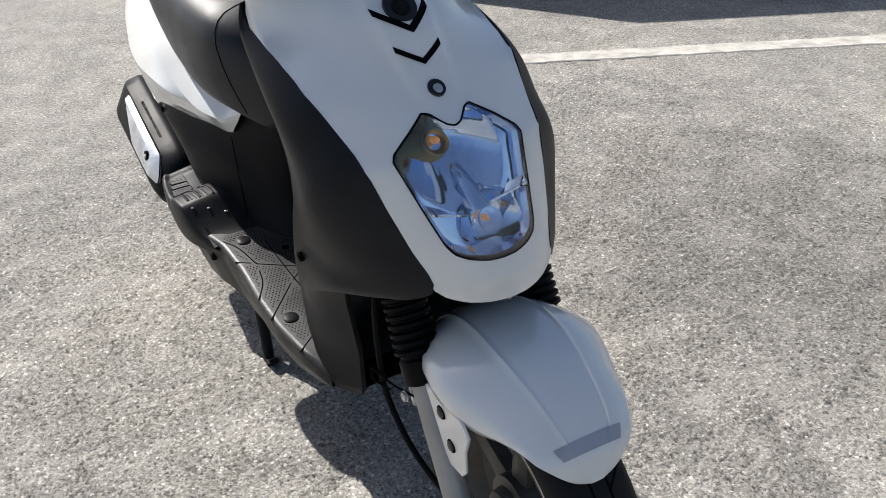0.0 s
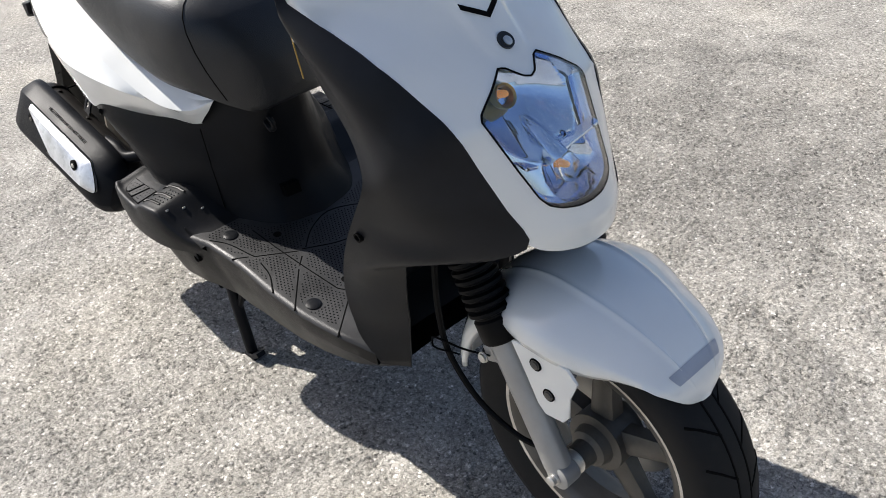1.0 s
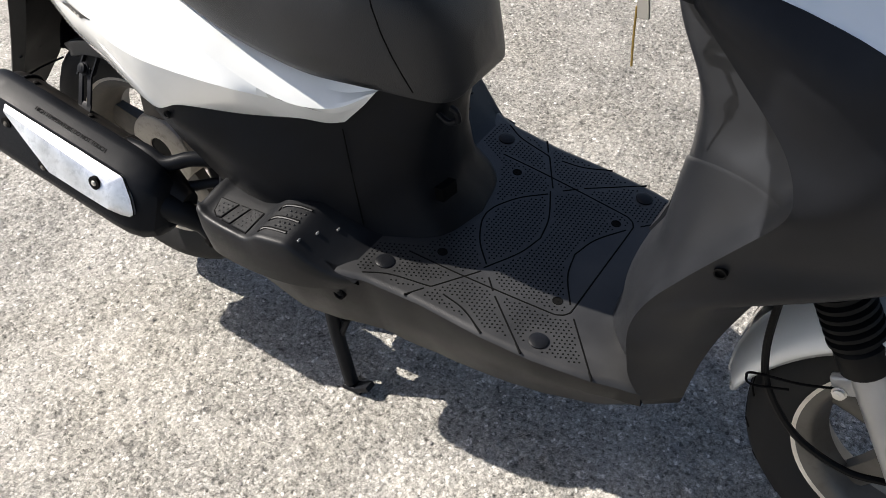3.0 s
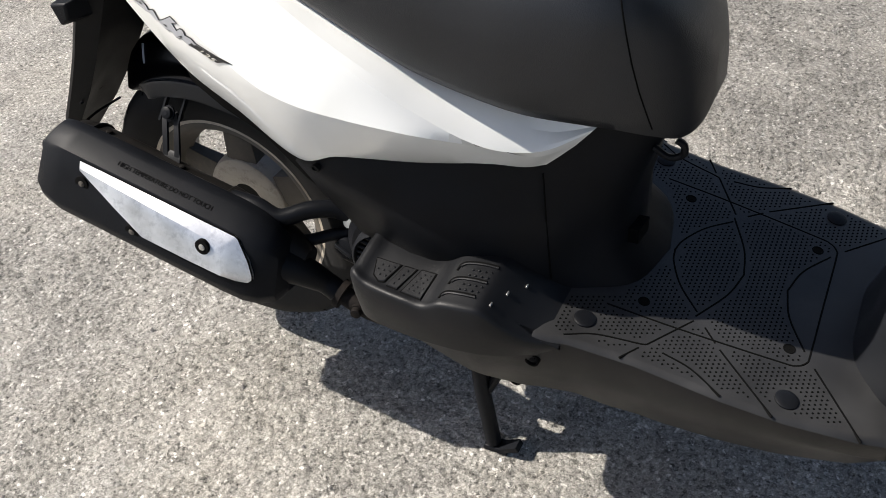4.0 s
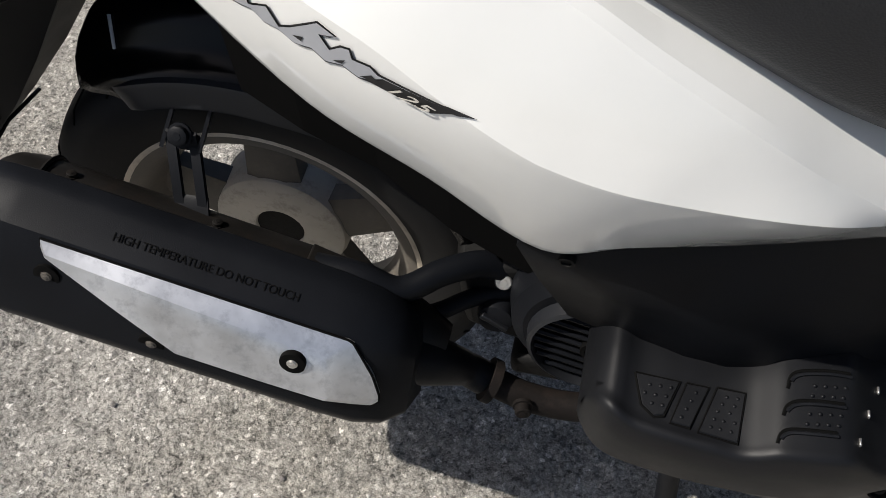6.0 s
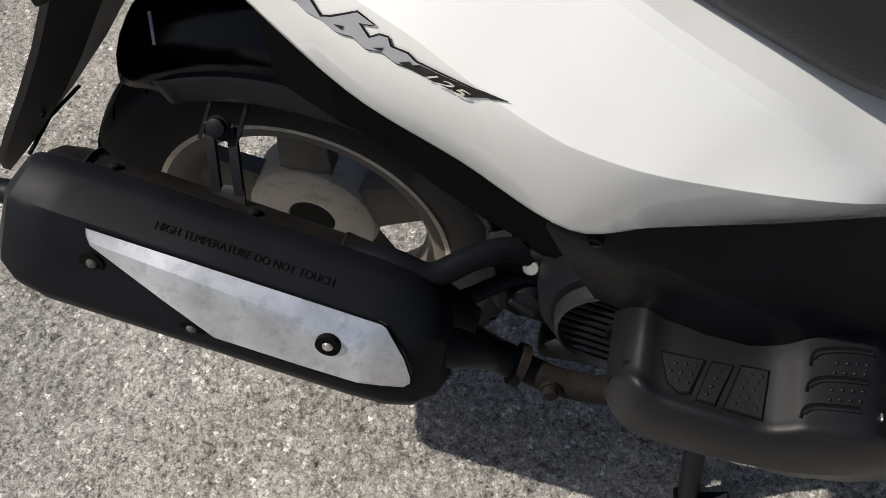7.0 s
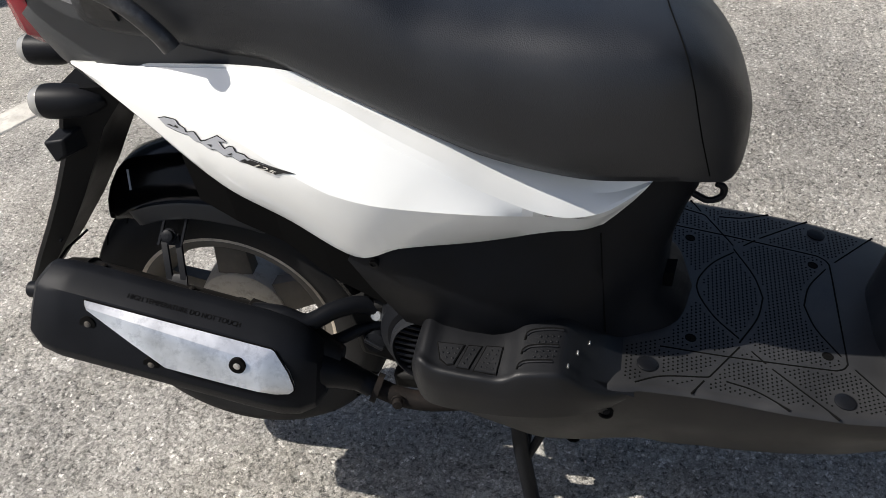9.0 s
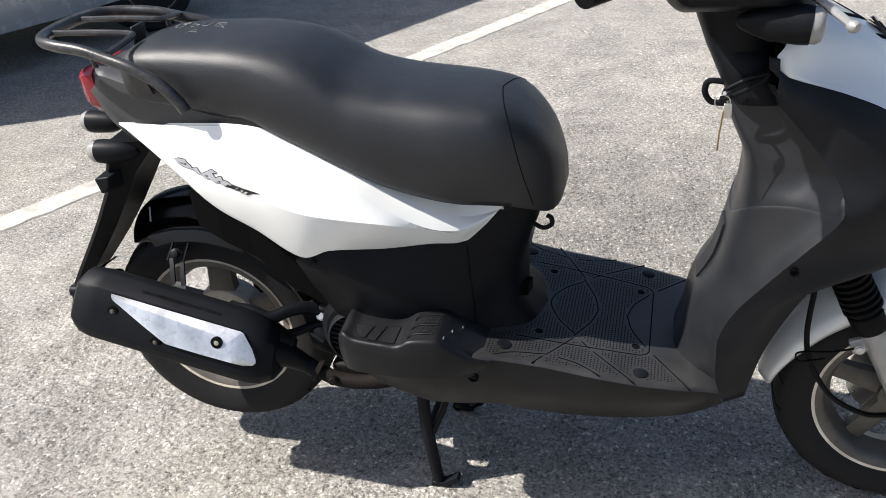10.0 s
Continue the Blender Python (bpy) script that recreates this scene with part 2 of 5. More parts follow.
def frames_along(pts):
    pts = [Vector(p) for p in pts]
    ways = [(b - a).normalized() for a, b in zip(pts, pts[1:])]
    ways = [ways[0]] + [(a + b).normalized() for a, b in zip(ways, ways[1:])] + [ways[-1]]
    side = ways[0].orthogonal().normalized()
    out = []
    for p, w in zip(pts, ways):
        side = (side - side.dot(w) * w).normalized()
        out.append((p, w, side, w.cross(side)))
    return out


def tube(pts, r, n=10, bm=None, cap=True):
    rs = r if isinstance(r, (list, tuple)) else [r] * len(pts)
    rings = [[p + q * (a * math.cos(k * 2 * math.pi / n)) + s * (a * math.sin(k * 2 * math.pi / n)) for k in range(n)] for (p, w, q, s), a in zip(frames_along(pts), rs)]
    return loft(rings, cap, bm)


def lathe(origin, axis, profile, n=32, bm=None, cap=True):
    """profile: (distance along the axis, radius)."""
    o, a = Vector(origin), Vector(axis).normalized()
    s = a.orthogonal().normalized()
    t = a.cross(s)
    rings = [[o + a * d + (s * math.cos(k * 2 * math.pi / n) + t * math.sin(k * 2 * math.pi / n)) * r for k in range(n)] for d, r in profile]
    return loft(rings, cap, bm)


def prism(outline, offset, bm=None, inset=0.0):
    """outline: 3D polygon; extruded by the vector offset, the far face drawn in by inset."""
    bm = bm or bmesh.new()
    a = [Vector(p) for p in outline]
    c = sum(a, Vector()) / len(a)
    off = Vector(offset)
    b = [p + off + (c - p).normalized() * inset for p in a]
    return loft([a, b], True, bm)


def box(center, size, bm=None, m=None):
    bm = bm or bmesh.new()
    made = bmesh.ops.create_cube(bm, size=1.0, matrix=(m or Matrix.Translation(center)) @ Matrix.Diagonal((*size, 1)))
    return bm


def bolt(name, at, way, r, parent, mat, h=0.006, leaning=False, label=""):
    """A hexagon socket head on a washer."""
    bm = lathe(at, way, [(0, r * 1.25), (h * 0.3, r * 1.25), (h * 0.32, r), (h * 0.9, r), (h, r * 0.85)], 12)
    lathe(Vector(at) + Vector(way).normalized() * h, way, [(0.0, r * 0.5), (0.0004, r * 0.45)], 6, bm)
    return part(name, bm, mat, parent, label, leaning)


def words(name, text, size, m, mat, parent, depth=0.0006, shear=0.0, width=0.0):
    cu = bpy.data.curves.new(name, "FONT")
    cu.body, cu.size, cu.extrude, cu.shear, cu.align_x = text, size, depth, shear, "CENTER"
    tmp = bpy.data.objects.new("tmp", cu)
    me = bpy.data.meshes.new_from_object(tmp)
    bpy.data.objects.remove(tmp)
    me.name = name
    if width:
        xs = [v.co.x for v in me.vertices]
        me.transform(Matrix.Diagonal((width / (max(xs) - min(xs)), 1, 1, 1)))
    me.transform(m)
    me.materials.clear()
    me.materials.append(mat)
    ob = new(name, me)
    ob.parent = parent
    return ob


# ---- ground ----
def flake_height(gx, gy, cell, seed):
    """Height of broken stone flakes: one level and one tilt for each cell of a scattered pattern."""
    rng = np.random.default_rng(seed)
    n = 256
    px, py, lev, tx, ty = (rng.random((n, n)) for _ in range(5))
    ix, iy = np.floor(gx / cell).astype(int), np.floor(gy / cell).astype(int)
    best = np.full(gx.shape, 1e9)
    out = np.zeros(gx.shape)
    for a in (-1, 0, 1):
        for b in (-1, 0, 1):
            i, j = (ix + a) % n, (iy + b) % n
            dx, dy = gx - (ix + a + px[i, j]) * cell, gy - (iy + b + py[i, j]) * cell
            d = dx * dx + dy * dy
            near = d < best
            best = np.where(near, d, best)
            out = np.where(near, lev[i, j] + ((tx[i, j] - 0.5) * dx + (ty[i, j] - 0.5) * dy) / cell * 0.9, out)
    return out


def build_ground():
    def line(a, b, c, d):
        """Fine from b to c, coarser from a to d, then widening to the horizon."""
        out = np.geomspace(0.02, 400, 40)
        mid = np.r_[np.arange(a, b, 0.014), np.arange(b, c, 0.004), np.arange(c, d, 0.014)]
        return np.r_[mid[0] - out[::-1], mid, mid[-1] + out]

    gx, gy = np.meshgrid(line(-1.2, -0.75, 1.75, 2.6), line(-1.3, -1.05, 1.45, 2.4))
    fade = np.clip((gx + 1.1) / 0.3, 0, 1) * np.clip((2.4 - gx) / 0.4, 0, 1) * np.clip((gy + 1.25) / 0.2, 0, 1) * np.clip((2.2 - gy) / 0.5, 0, 1)
    broad = flake_height(gx + 0.05 * np.sin(gy * 9), gy + 0.05 * np.sin(gx * 8), 0.16, 4)
    wob = 0.004 * np.sin(gx * 310 + 3 * np.sin(gy * 170)), 0.004 * np.sin(gy * 290 + 3 * np.sin(gx * 150))
    z = flake_height(gx + wob[0], gy + wob[1], 0.0125, 1) * 0.0042 * (0.55 + 0.7 * broad) + flake_height(gx, gy, 0.0075, 2) * 0.0022
    z = (z - 0.0048) * fade - 0.0008
    n, k = gx.shape
    me = bpy.data.meshes.new("ground")
    i = np.arange((n - 1) * k).reshape(n - 1, k)[:, :-1].ravel()
    faces = np.stack([i, i + 1, i + k + 1, i + k], 1)
    me.vertices.add(n * k)
    me.vertices.foreach_set("co", np.stack([gx, gy, z], -1).ravel())
    me.loops.add(faces.size)
    me.loops.foreach_set("vertex_index", faces.ravel())
    me.polygons.add(len(faces))
    me.polygons.foreach_set("loop_start", np.arange(len(faces)) * 4)
    me.update(calc_edges=True)
    me.polygons.foreach_set("use_smooth", [True] * len(me.polygons))
    me.materials.append(ASPHALT)
    tagged(new("ground", me), "coarse sun-bleached grey asphalt of a car park", "ground", kind="structure")


build_ground()


def build_line():
    """A painted bay line with ragged edges."""
    a, d = Vector((-1.36, 1.0, 0.0)), Vector((0.489, 0.872, 0)).normalized()
    s = Vector((-d.y, d.x, 0))
    rng = random.Random(5)
    rows = []
    for k in range(260):
        t = -0.12 + k * 0.04
        e = [0.062 + rng.uniform(-0.005, 0.005) for _ in range(2)]
        rows.append([a + d * t + s * y + Vector((0, 0, z)) for y, z in ((-e[0], 0), (-e[0] + 0.004, 0.004), (0, 0.0045), (e[1] - 0.004, 0.004), (e[1], 0))])
    tagged(part("bay_line", sheet(rows), LINE), "worn white painted parking bay line on asphalt", "road marking", kind="structure")


build_line()


def build_gravel():
    rng = np.random.default_rng(11)
    bm = bmesh.new()
    count = 5200
    shape = [Vector(p) for p in ((1, 0, 0), (0.3, 0.9, 0.1), (-0.8, 0.5, 0), (-0.7, -0.7, 0.1), (0.4, -0.8, 0), (0.1, 0.1, 0.8))]
    verts, faces = [], []
    for _ in range(count):
        x, y = rng.uniform(-1.1, 2.4), rng.uniform(-1.2, 2.2)
        s, a = 0.0014 + 0.0034 * rng.random() ** 4, rng.uniform(0, 6.28)
        o = len(verts)
        for p in shape:
            j = 1 + rng.uniform(-0.3, 0.3)
            verts.append((x + s * j * (p.x * math.cos(a) - p.y * math.sin(a)), y + s * j * (p.x * math.sin(a) + p.y * math.cos(a)), s * 0.75 * p.z * j - 0.0018))
        faces += [(o + i, o + (i + 1) % 5, o + 5) for i in range(5)]
    bm.free()
    me = bpy.data.meshes.new("gravel")
    me.from_pydata(verts, [], faces)
    m = material("loose_chippings", grey(0.25), 0.9, spec=0.25)
    r = ramp(m, place(m), "Random Per Island", [(0, (0.14, 0.13, 0.125)), (0.7, (0.33, 0.31, 0.29)), (1, (0.55, 0.53, 0.5))])
    wire(m, r, "Color", bsdf(m), "Base Color")
    me.materials.append(m)
    tagged(new("gravel", me), "loose pale stone chippings lying on the asphalt", "gravel", kind="stuff")


build_gravel()

BULB = material("lit_amber_bulb", (0.75, 0.27, 0.07), 0.1)
bsdf(BULB).inputs["Emission Color"].default_value = (1.0, 0.5, 0.18, 1)
bsdf(BULB).inputs["Emission Strength"].default_value = 0.12

# ---- motor scooter ----
scooter = tagged(new("motor_scooter"), "white and black motor scooter parked on its centre stand", "scooter")
scooter.empty_display_size = 0.1


def both(points):
    """Right half of a line from the middle outwards, made whole (right to left)."""
    right = [Vector(p) for p in points]
    return [p.copy() for p in right[::-1]] + [Vector((p.x, -p.y, p.z)) for p in right[1:]]


def mirrored(points):
    return [Vector((p[0], -p[1], p[2])) for p in points]


# -- wheels --
def build_wheel(name, center, r_out, width, r_rim, spokes, label, hub_disc):
    """A cast wheel; the mesh is made round the origin with its axle along y."""
    w = new(name)
    w.parent, w.empty_display_size = scooter, 0.05
    w["label"] = label
    w.location = center
    hw = width / 2
    cast, lip_paint = (RIM, RIMLIP) if hub_disc else (FRONTRIM, FRONTLIP)
    c = (r_out - r_rim)
    prof = [(-hw * 0.72, r_rim - 0.006), (-hw * 0.86, r_rim + 0.012), (-hw, r_rim + c * 0.5), (-hw * 0.93, r_out - c * 0.24), (-hw * 0.7, r_out - c * 0.09), (-hw * 0.35, r_out - 0.002), (0, r_out)]
    prof = prof + [(-a, r) for a, r in prof[-2::-1]]
    part("tyre", lathe((0, 0, 0), (0, 1, 0), prof, 72, cap=False), RUBBER, w, "dusty black road tyre")
    # tread sipes: black tubes laid in the shoulder, painting the grooves' shade
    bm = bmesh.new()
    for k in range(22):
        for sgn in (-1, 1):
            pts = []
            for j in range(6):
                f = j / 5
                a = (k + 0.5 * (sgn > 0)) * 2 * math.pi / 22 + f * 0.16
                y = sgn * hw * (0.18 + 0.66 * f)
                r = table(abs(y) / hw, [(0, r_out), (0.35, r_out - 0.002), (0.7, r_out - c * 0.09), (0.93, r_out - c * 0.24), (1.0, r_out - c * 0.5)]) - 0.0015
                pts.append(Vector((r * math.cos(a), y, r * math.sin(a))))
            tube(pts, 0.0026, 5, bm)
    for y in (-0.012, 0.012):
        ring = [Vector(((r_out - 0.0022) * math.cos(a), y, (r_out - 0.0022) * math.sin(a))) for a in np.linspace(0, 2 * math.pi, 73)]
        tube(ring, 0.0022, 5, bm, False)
    part("tread_groove_shade", bm, DARK, w)
    prof = [(-hw * 0.74, r_rim + 0.008), (-hw * 0.78, r_rim + 0.004), (-hw * 0.74, r_rim - 0.006), (-hw * 0.62, r_rim - 0.014), (-hw * 0.5, r_rim - 0.017), (0, r_rim - 0.028)]
    prof = prof + [(-a, r) for a, r in prof[-2::-1]]
    inner = [(a, r - 0.006) for a, r in prof[::-1]]
    part("rim", lathe((0, 0, 0), (0, 1, 0), prof + inner, 72, cap=False), cast, w, "dusty silver cast rim")
    for sgn in (-1, 1):
        lip = [(sgn * hw * a, r) for a, r in ((0.60, r_rim - 0.0135), (0.70, r_rim - 0.0085), (0.775, r_rim - 0.003), (0.80, r_rim + 0.003), (0.775, r_rim + 0.009), (0.70, r_rim + 0.006))]
        part("rim_lip", lathe((0, 0, 0), (0, 1, 0), lip, 72, cap=False), lip_paint, w, "dusty cream rim lip")
    hub_r = 0.07 if hub_disc else 0.042
    for k in range(spokes):
        a = k * 2 * math.pi / spokes + 0.3
        d, s = Vector((math.cos(a), 0, math.sin(a))), Vector((-math.sin(a), 0, math.cos(a)))
        rings = []
        for f in (0, 0.35, 0.7, 1.0):
            r = hub_r * 0.7 + (r_rim - 0.02 - hub_r * 0.7) * f
            ww, tt = (0.030 if hub_disc else 0.021) - 0.006 * f + 0.008 * max(0, f - 0.7), 0.018 - 0.006 * f
            rings.append([d * r + s * x + Vector((0, y, 0)) for x, y in ((-ww, -tt * 0.7), (-ww * 0.5, -tt), (ww * 0.5, -tt), (ww, -tt * 0.7), (ww, tt * 0.7), (ww * 0.5, tt), (-ww * 0.5, tt), (-ww, tt * 0.7))])
        part("spoke", loft(rings), cast, w)
    if hub_disc:
        prof = [(0.008, 0.0262), (-0.020, 0.0262), (-0.022, 0.0275), (-0.022, 0.066), (-0.019, 0.071), (-0.010, 0.074), (0.03, 0.076), (0.03, 0.01)]
    else:
        prof = [(-0.072, 0.010), (-0.072, 0.020), (-0.05, 0.021), (-0.045, 0.03), (-0.03, 0.034), (-0.028, 0.048), (0.028, 0.048), (0.03, 0.034), (0.06, 0.02), (0.06, 0.01)]
    part("hub", lathe((0, 0, 0), (0, 1, 0), prof, 36), HUB if hub_disc else FRONTRIM, w, "dull grey cast hub")
    if hub_disc:
        # recess cut from near-black metal, its shade put into the colour
        part("hub_recess", lathe((0, 0, 0), (0, 1, 0), [(-0.019, 0.0266), (-0.012, 0.0235), (0.0, 0.021), (0.003, 0.016), (0.004, 0.004)], 36), ENGINE, w, "hub recess darkened to paint in its shade")
        bolt("axle_nut", (0, 0.002, 0), (0, -1, 0), 0.009, w, RUST, 0.010)
    return w


REAR = Vector((-0.007, -0.006, 0.312))
FRONT = Vector((1.335, 0.0, 0.231))
rear_wheel = build_wheel("rear_wheel", REAR, 0.242, 0.120, 0.160, 5, "dusty rear wheel with cast spokes", True)
front_wheel = build_wheel("front_wheel", FRONT, 0.231, 0.112, 0.160, 5, "dusty front wheel with cast spokes", False)
part("brake_disc", lathe((0, 0.038, 0), (0, 1, 0), [(0, 0.045), (0, 0.095), (0.004, 0.095), (0.004, 0.045)], 40, cap=False), STEEL, front_wheel, "drilled steel brake disc")
part("axle_spring", lathe((0, -0.066, 0), (0, 1, 0), [(-0.02 + 0.0022 * k, 0.017 + 0.003 * (k % 2)) for k in range(16)], 20), STEEL, front_wheel)

# -- front fork --
def build_fork(sgn):
    f = new("fork_leg")
    f.parent, f.empty_display_size = scooter, 0.03
    y = 0.100 * sgn
    low, mid, top = Vector((1.338, y, 0.215)), Vector((1.236, y, 0.438)), Vector((1.16, y, 0.60))
    way = (mid - low).normalized()
    part("slider", tube([low, low + way * 0.03, low + way * 0.06, mid], [0.016, 0.021, 0.0205, 0.0225], 20), SILVER, f, "silver painted fork slider")
    part("axle_lug", lathe((low.x - 0.002, y - 0.016, low.z + 0.014), (0, 1, 0), [(0, 0.017), (0.002, 0.02), (0.03, 0.02), (0.032, 0.017)], 20), SILVER, f)
    prof = [(0, 0.027), (0.004, 0.030), (0.035, 0.030), (0.038, 0.026)]
    for k in range(9):
        a = 0.042 + k * 0.0125
        prof += [(a, 0.0265), (a + 0.003, 0.033 - 0.0003 * k), (a + 0.008, 0.033 - 0.0003 * k), (a + 0.011, 0.0265)]
    up = (top - mid).normalized()
    part("boot", lathe(mid - up * 0.012, up, prof, 24), BOOT, f, "ribbed black rubber fork boot")
    if sgn < 0:
        bolt("axle_bolt", (low.x - 0.004, y - 0.017, low.z + 0.014), (0, -1, 0), 0.008, f, STEEL, 0.010)
        bm = prism([mid + Vector(p) for p in ((-0.03, 0.0, -0.035), (0.01, 0, -0.02), (0.01, 0, -0.05), (-0.02, 0, -0.06))], (0, -0.012, 0))
        part("hose_clamp", bm, SILVER, f, bevel=0.003)
        bolt("clamp_bolt", mid + Vector((-0.014, -0.024, -0.040)), (0, -1, 0), 0.007, f, STEEL, 0.006)


build_fork(-1)
build_fork(1)

hose = new("brake_hose")
hose.parent, hose.empty_display_size = scooter, 0.03
part("hose", tube(spline([(1.15, -0.12, 0.60), (1.14, -0.125, 0.50), (1.137, -0.125, 0.42), (1.150, -0.125, 0.36), (1.19, -0.115, 0.29), (1.25, -0.10, 0.245), (1.30, -0.085, 0.235)], 8), 0.0048, 8), BOOT, hose, "black rubber hose")
part("clip", tube(spline([(1.222, -0.112, 0.392), (1.18, -0.125, 0.391), (1.13, -0.133, 0.392), (1.122, -0.133, 0.383), (1.13, -0.135, 0.374), (1.17, -0.125, 0.376)], 6), 0.0016, 6), DARK, hose)

# -- front fender --
FEN_R = [(46, 0.236), (52, 0.256), (60, 0.268), (70, 0.277), (84, 0.290), (100, 0.303), (115, 0.300), (135, 0.285), (172, 0.262)]
FEN_W = [(56, 0.072), (62, 0.084), (68, 0.094), (76, 0.106), (84, 0.117), (92, 0.123), (104, 0.118), (112, 0.108), (125, 0.096), (150, 0.078), (172, 0.058)]
FEN_D = [(45, 0.004), (52, 0.018), (60, 0.034), (68, 0.052), (76, 0.070), (84, 0.074), (92, 0.075), (104, 0.080), (112, 0.076), (125, 0.067), (150, 0.049), (172, 0.022)]


def fender_half(deg):
    return 0.072 * math.sqrt(max(0.02, (deg - 45.4) / 10.6)) if deg < 56 else glide(deg, FEN_W)


def fender_line(deg, lift=0.0, reach=1.0):
    """One rib of the front mudguard, right to left: a rounded crown with a fine raised line each side."""
    a = radians(deg)
    rc, hw, drop = glide(deg, FEN_R) + lift, fender_half(deg), glide(deg, FEN_D)
    side = glide(deg, [(60, 0), (76, 0.8), (84, 1), (98, 1), (108, 0.4), (120, 0)])
    line = max(0.0, min(1.0, (deg - 50) / 8))
    half = []
    for q in (0, 0.12, 0.24, 0.34, 0.385, 0.405, 0.42, 0.435, 0.455, 0.50, 0.58, 0.68, 0.78, 0.88, 0.95):
        q *= reach
        half.append((q * hw, rc - 0.56 * drop * (q / 0.95) ** 2.3 + 0.0026 * line * math.exp(-(((q - 0.42) / 0.026) ** 2))))
    if reach == 1.0:
        half += [(hw, rc - 0.72 * drop), (hw - (hw * 0.03 + 0.001) * (1 - side), rc - 0.88 * drop), (hw - hw * 0.09 * (1 - side) - 0.0012 * side, rc - drop)]
    return both([(FRONT.x + math.cos(a) * r, -y, FRONT.z + math.sin(a) * r) for y, r in half])


def build_front_fender():
    rows = [fender_line(45.45 + (172 - 45.45) * (k / 56) ** 1.6) for k in range(57)]
    fen = part("front_fender", sheet(rows), WHITE, scooter, "glossy white front mudguard with grey reflective strip", smooth=60, solid=0.0028)
    for sgn in (-1, 1):
        outline = [(x, 0.1125 + 0.07 * (z - 0.382), z) for x, z in ((1.272, 0.448), (1.290, 0.400), (1.306, 0.352), (1.318, 0.337), (1.350, 0.340), (1.362, 0.356), (1.368, 0.395), (1.384, 0.430), (1.37, 0.448), (1.32, 0.455))]
        bm = prism([(x, y * sgn, z) for x, y, z in outline], (0, 0.005 * -sgn, 0))
        part("bracket_plate", bm, WHITE, fen, bevel=0.0015)
        if sgn < 0:
            for x, y, z in ((1.314, -0.1163, 0.428), (1.331, -0.1130, 0.382)):
                part("bolt_recess", lathe((x, y - 0.001, z), (0, 1, 0), [(0, 0.0100), (0.003, 0.0100)], 20), DARK, fen)
                bolt("bolt", (x, y - 0.0008, z), (0, -1, 0), 0.0062, fen, RIM, 0.003)
    rows = [fender_line(53.6 + k * 0.95, 0.0008, 0.70) for k in range(5)]
    part("reflective_strip", sheet(rows), GREYTAPE, fen, "grey reflective tape strip", smooth=60)


build_front_fender()

# -- front fairing --
F_EDGE = [(0.560, 0.060, 1.318), (0.597, 0.078, 1.322), (0.618, 0.085, 1.321), (0.673, 0.097, 1.306), (0.725, 0.109, 1.290), (0.775, 0.120, 1.273), (0.811, 0.128, 1.236), (0.849, 0.142, 1.196), (0.878, 0.147, 1.135), (0.905, 0.148, 1.055), (0.93, 0.146, 1.046), (1.0, 0.14, 1.046)]
F_MID = [(0.57, 1.345), (0.60, 1.354), (0.63, 1.358), (0.667, 1.346), (0.72, 1.322), (0.77, 1.300), (0.806, 1.284), (0.844, 1.246), (0.87, 1.226), (0.904, 1.211), (0.93, 1.186), (0.96, 1.13), (1.0, 1.06)]


def fairing_x(y, z):
    xe, ye, xm = table(z, [(a, c) for a, b, c in F_EDGE]), table(z, [(a, b) for a, b, c in F_EDGE]), table(z, F_MID)
    q = min(1.15, abs(y) / ye)
    band = 1 / (1 + math.exp((abs(y) - (0.028 + 0.12 * max(0, z - 0.83))) / 0.0022)) / (1 + math.exp((0.835 - z) / 0.005))
    return xm - (xm - xe) * q**2.1 + 0.0065 * band


def on_fairing(y, z, out=0.0):
    return Vector((fairing_x(y, z) + out, y, z))


LAMP = [(0, 0.806), (0.010, 0.809), (0.024, 0.821), (0.032, 0.823), (0.058, 0.806), (0.083, 0.786), (0.087, 0.778), (0.083, 0.762), (0.072, 0.715), (0.062, 0.677), (0.055, 0.666), (0.042, 0.659), (0.02, 0.654), (0, 0.653)]


def ring_points(half, n):
    """A closed outline from its right half (top to bottom), evenly sampled, with its corners kept soft."""
    pts = [Vector((-y, z, 0)) for y, z in half] + [Vector((y, z, 0)) for y, z in half[-2:0:-1]]
    pts.append(pts[0])
    d = np.r_[0, np.cumsum([(b - a).length for a, b in zip(pts, pts[1:])])]
    s = np.linspace(0, d[-1], n, endpoint=False)
    return [(float(np.interp(t, d, [p.x for p in pts])), float(np.interp(t, d, [p.y for p in pts]))) for t in s]


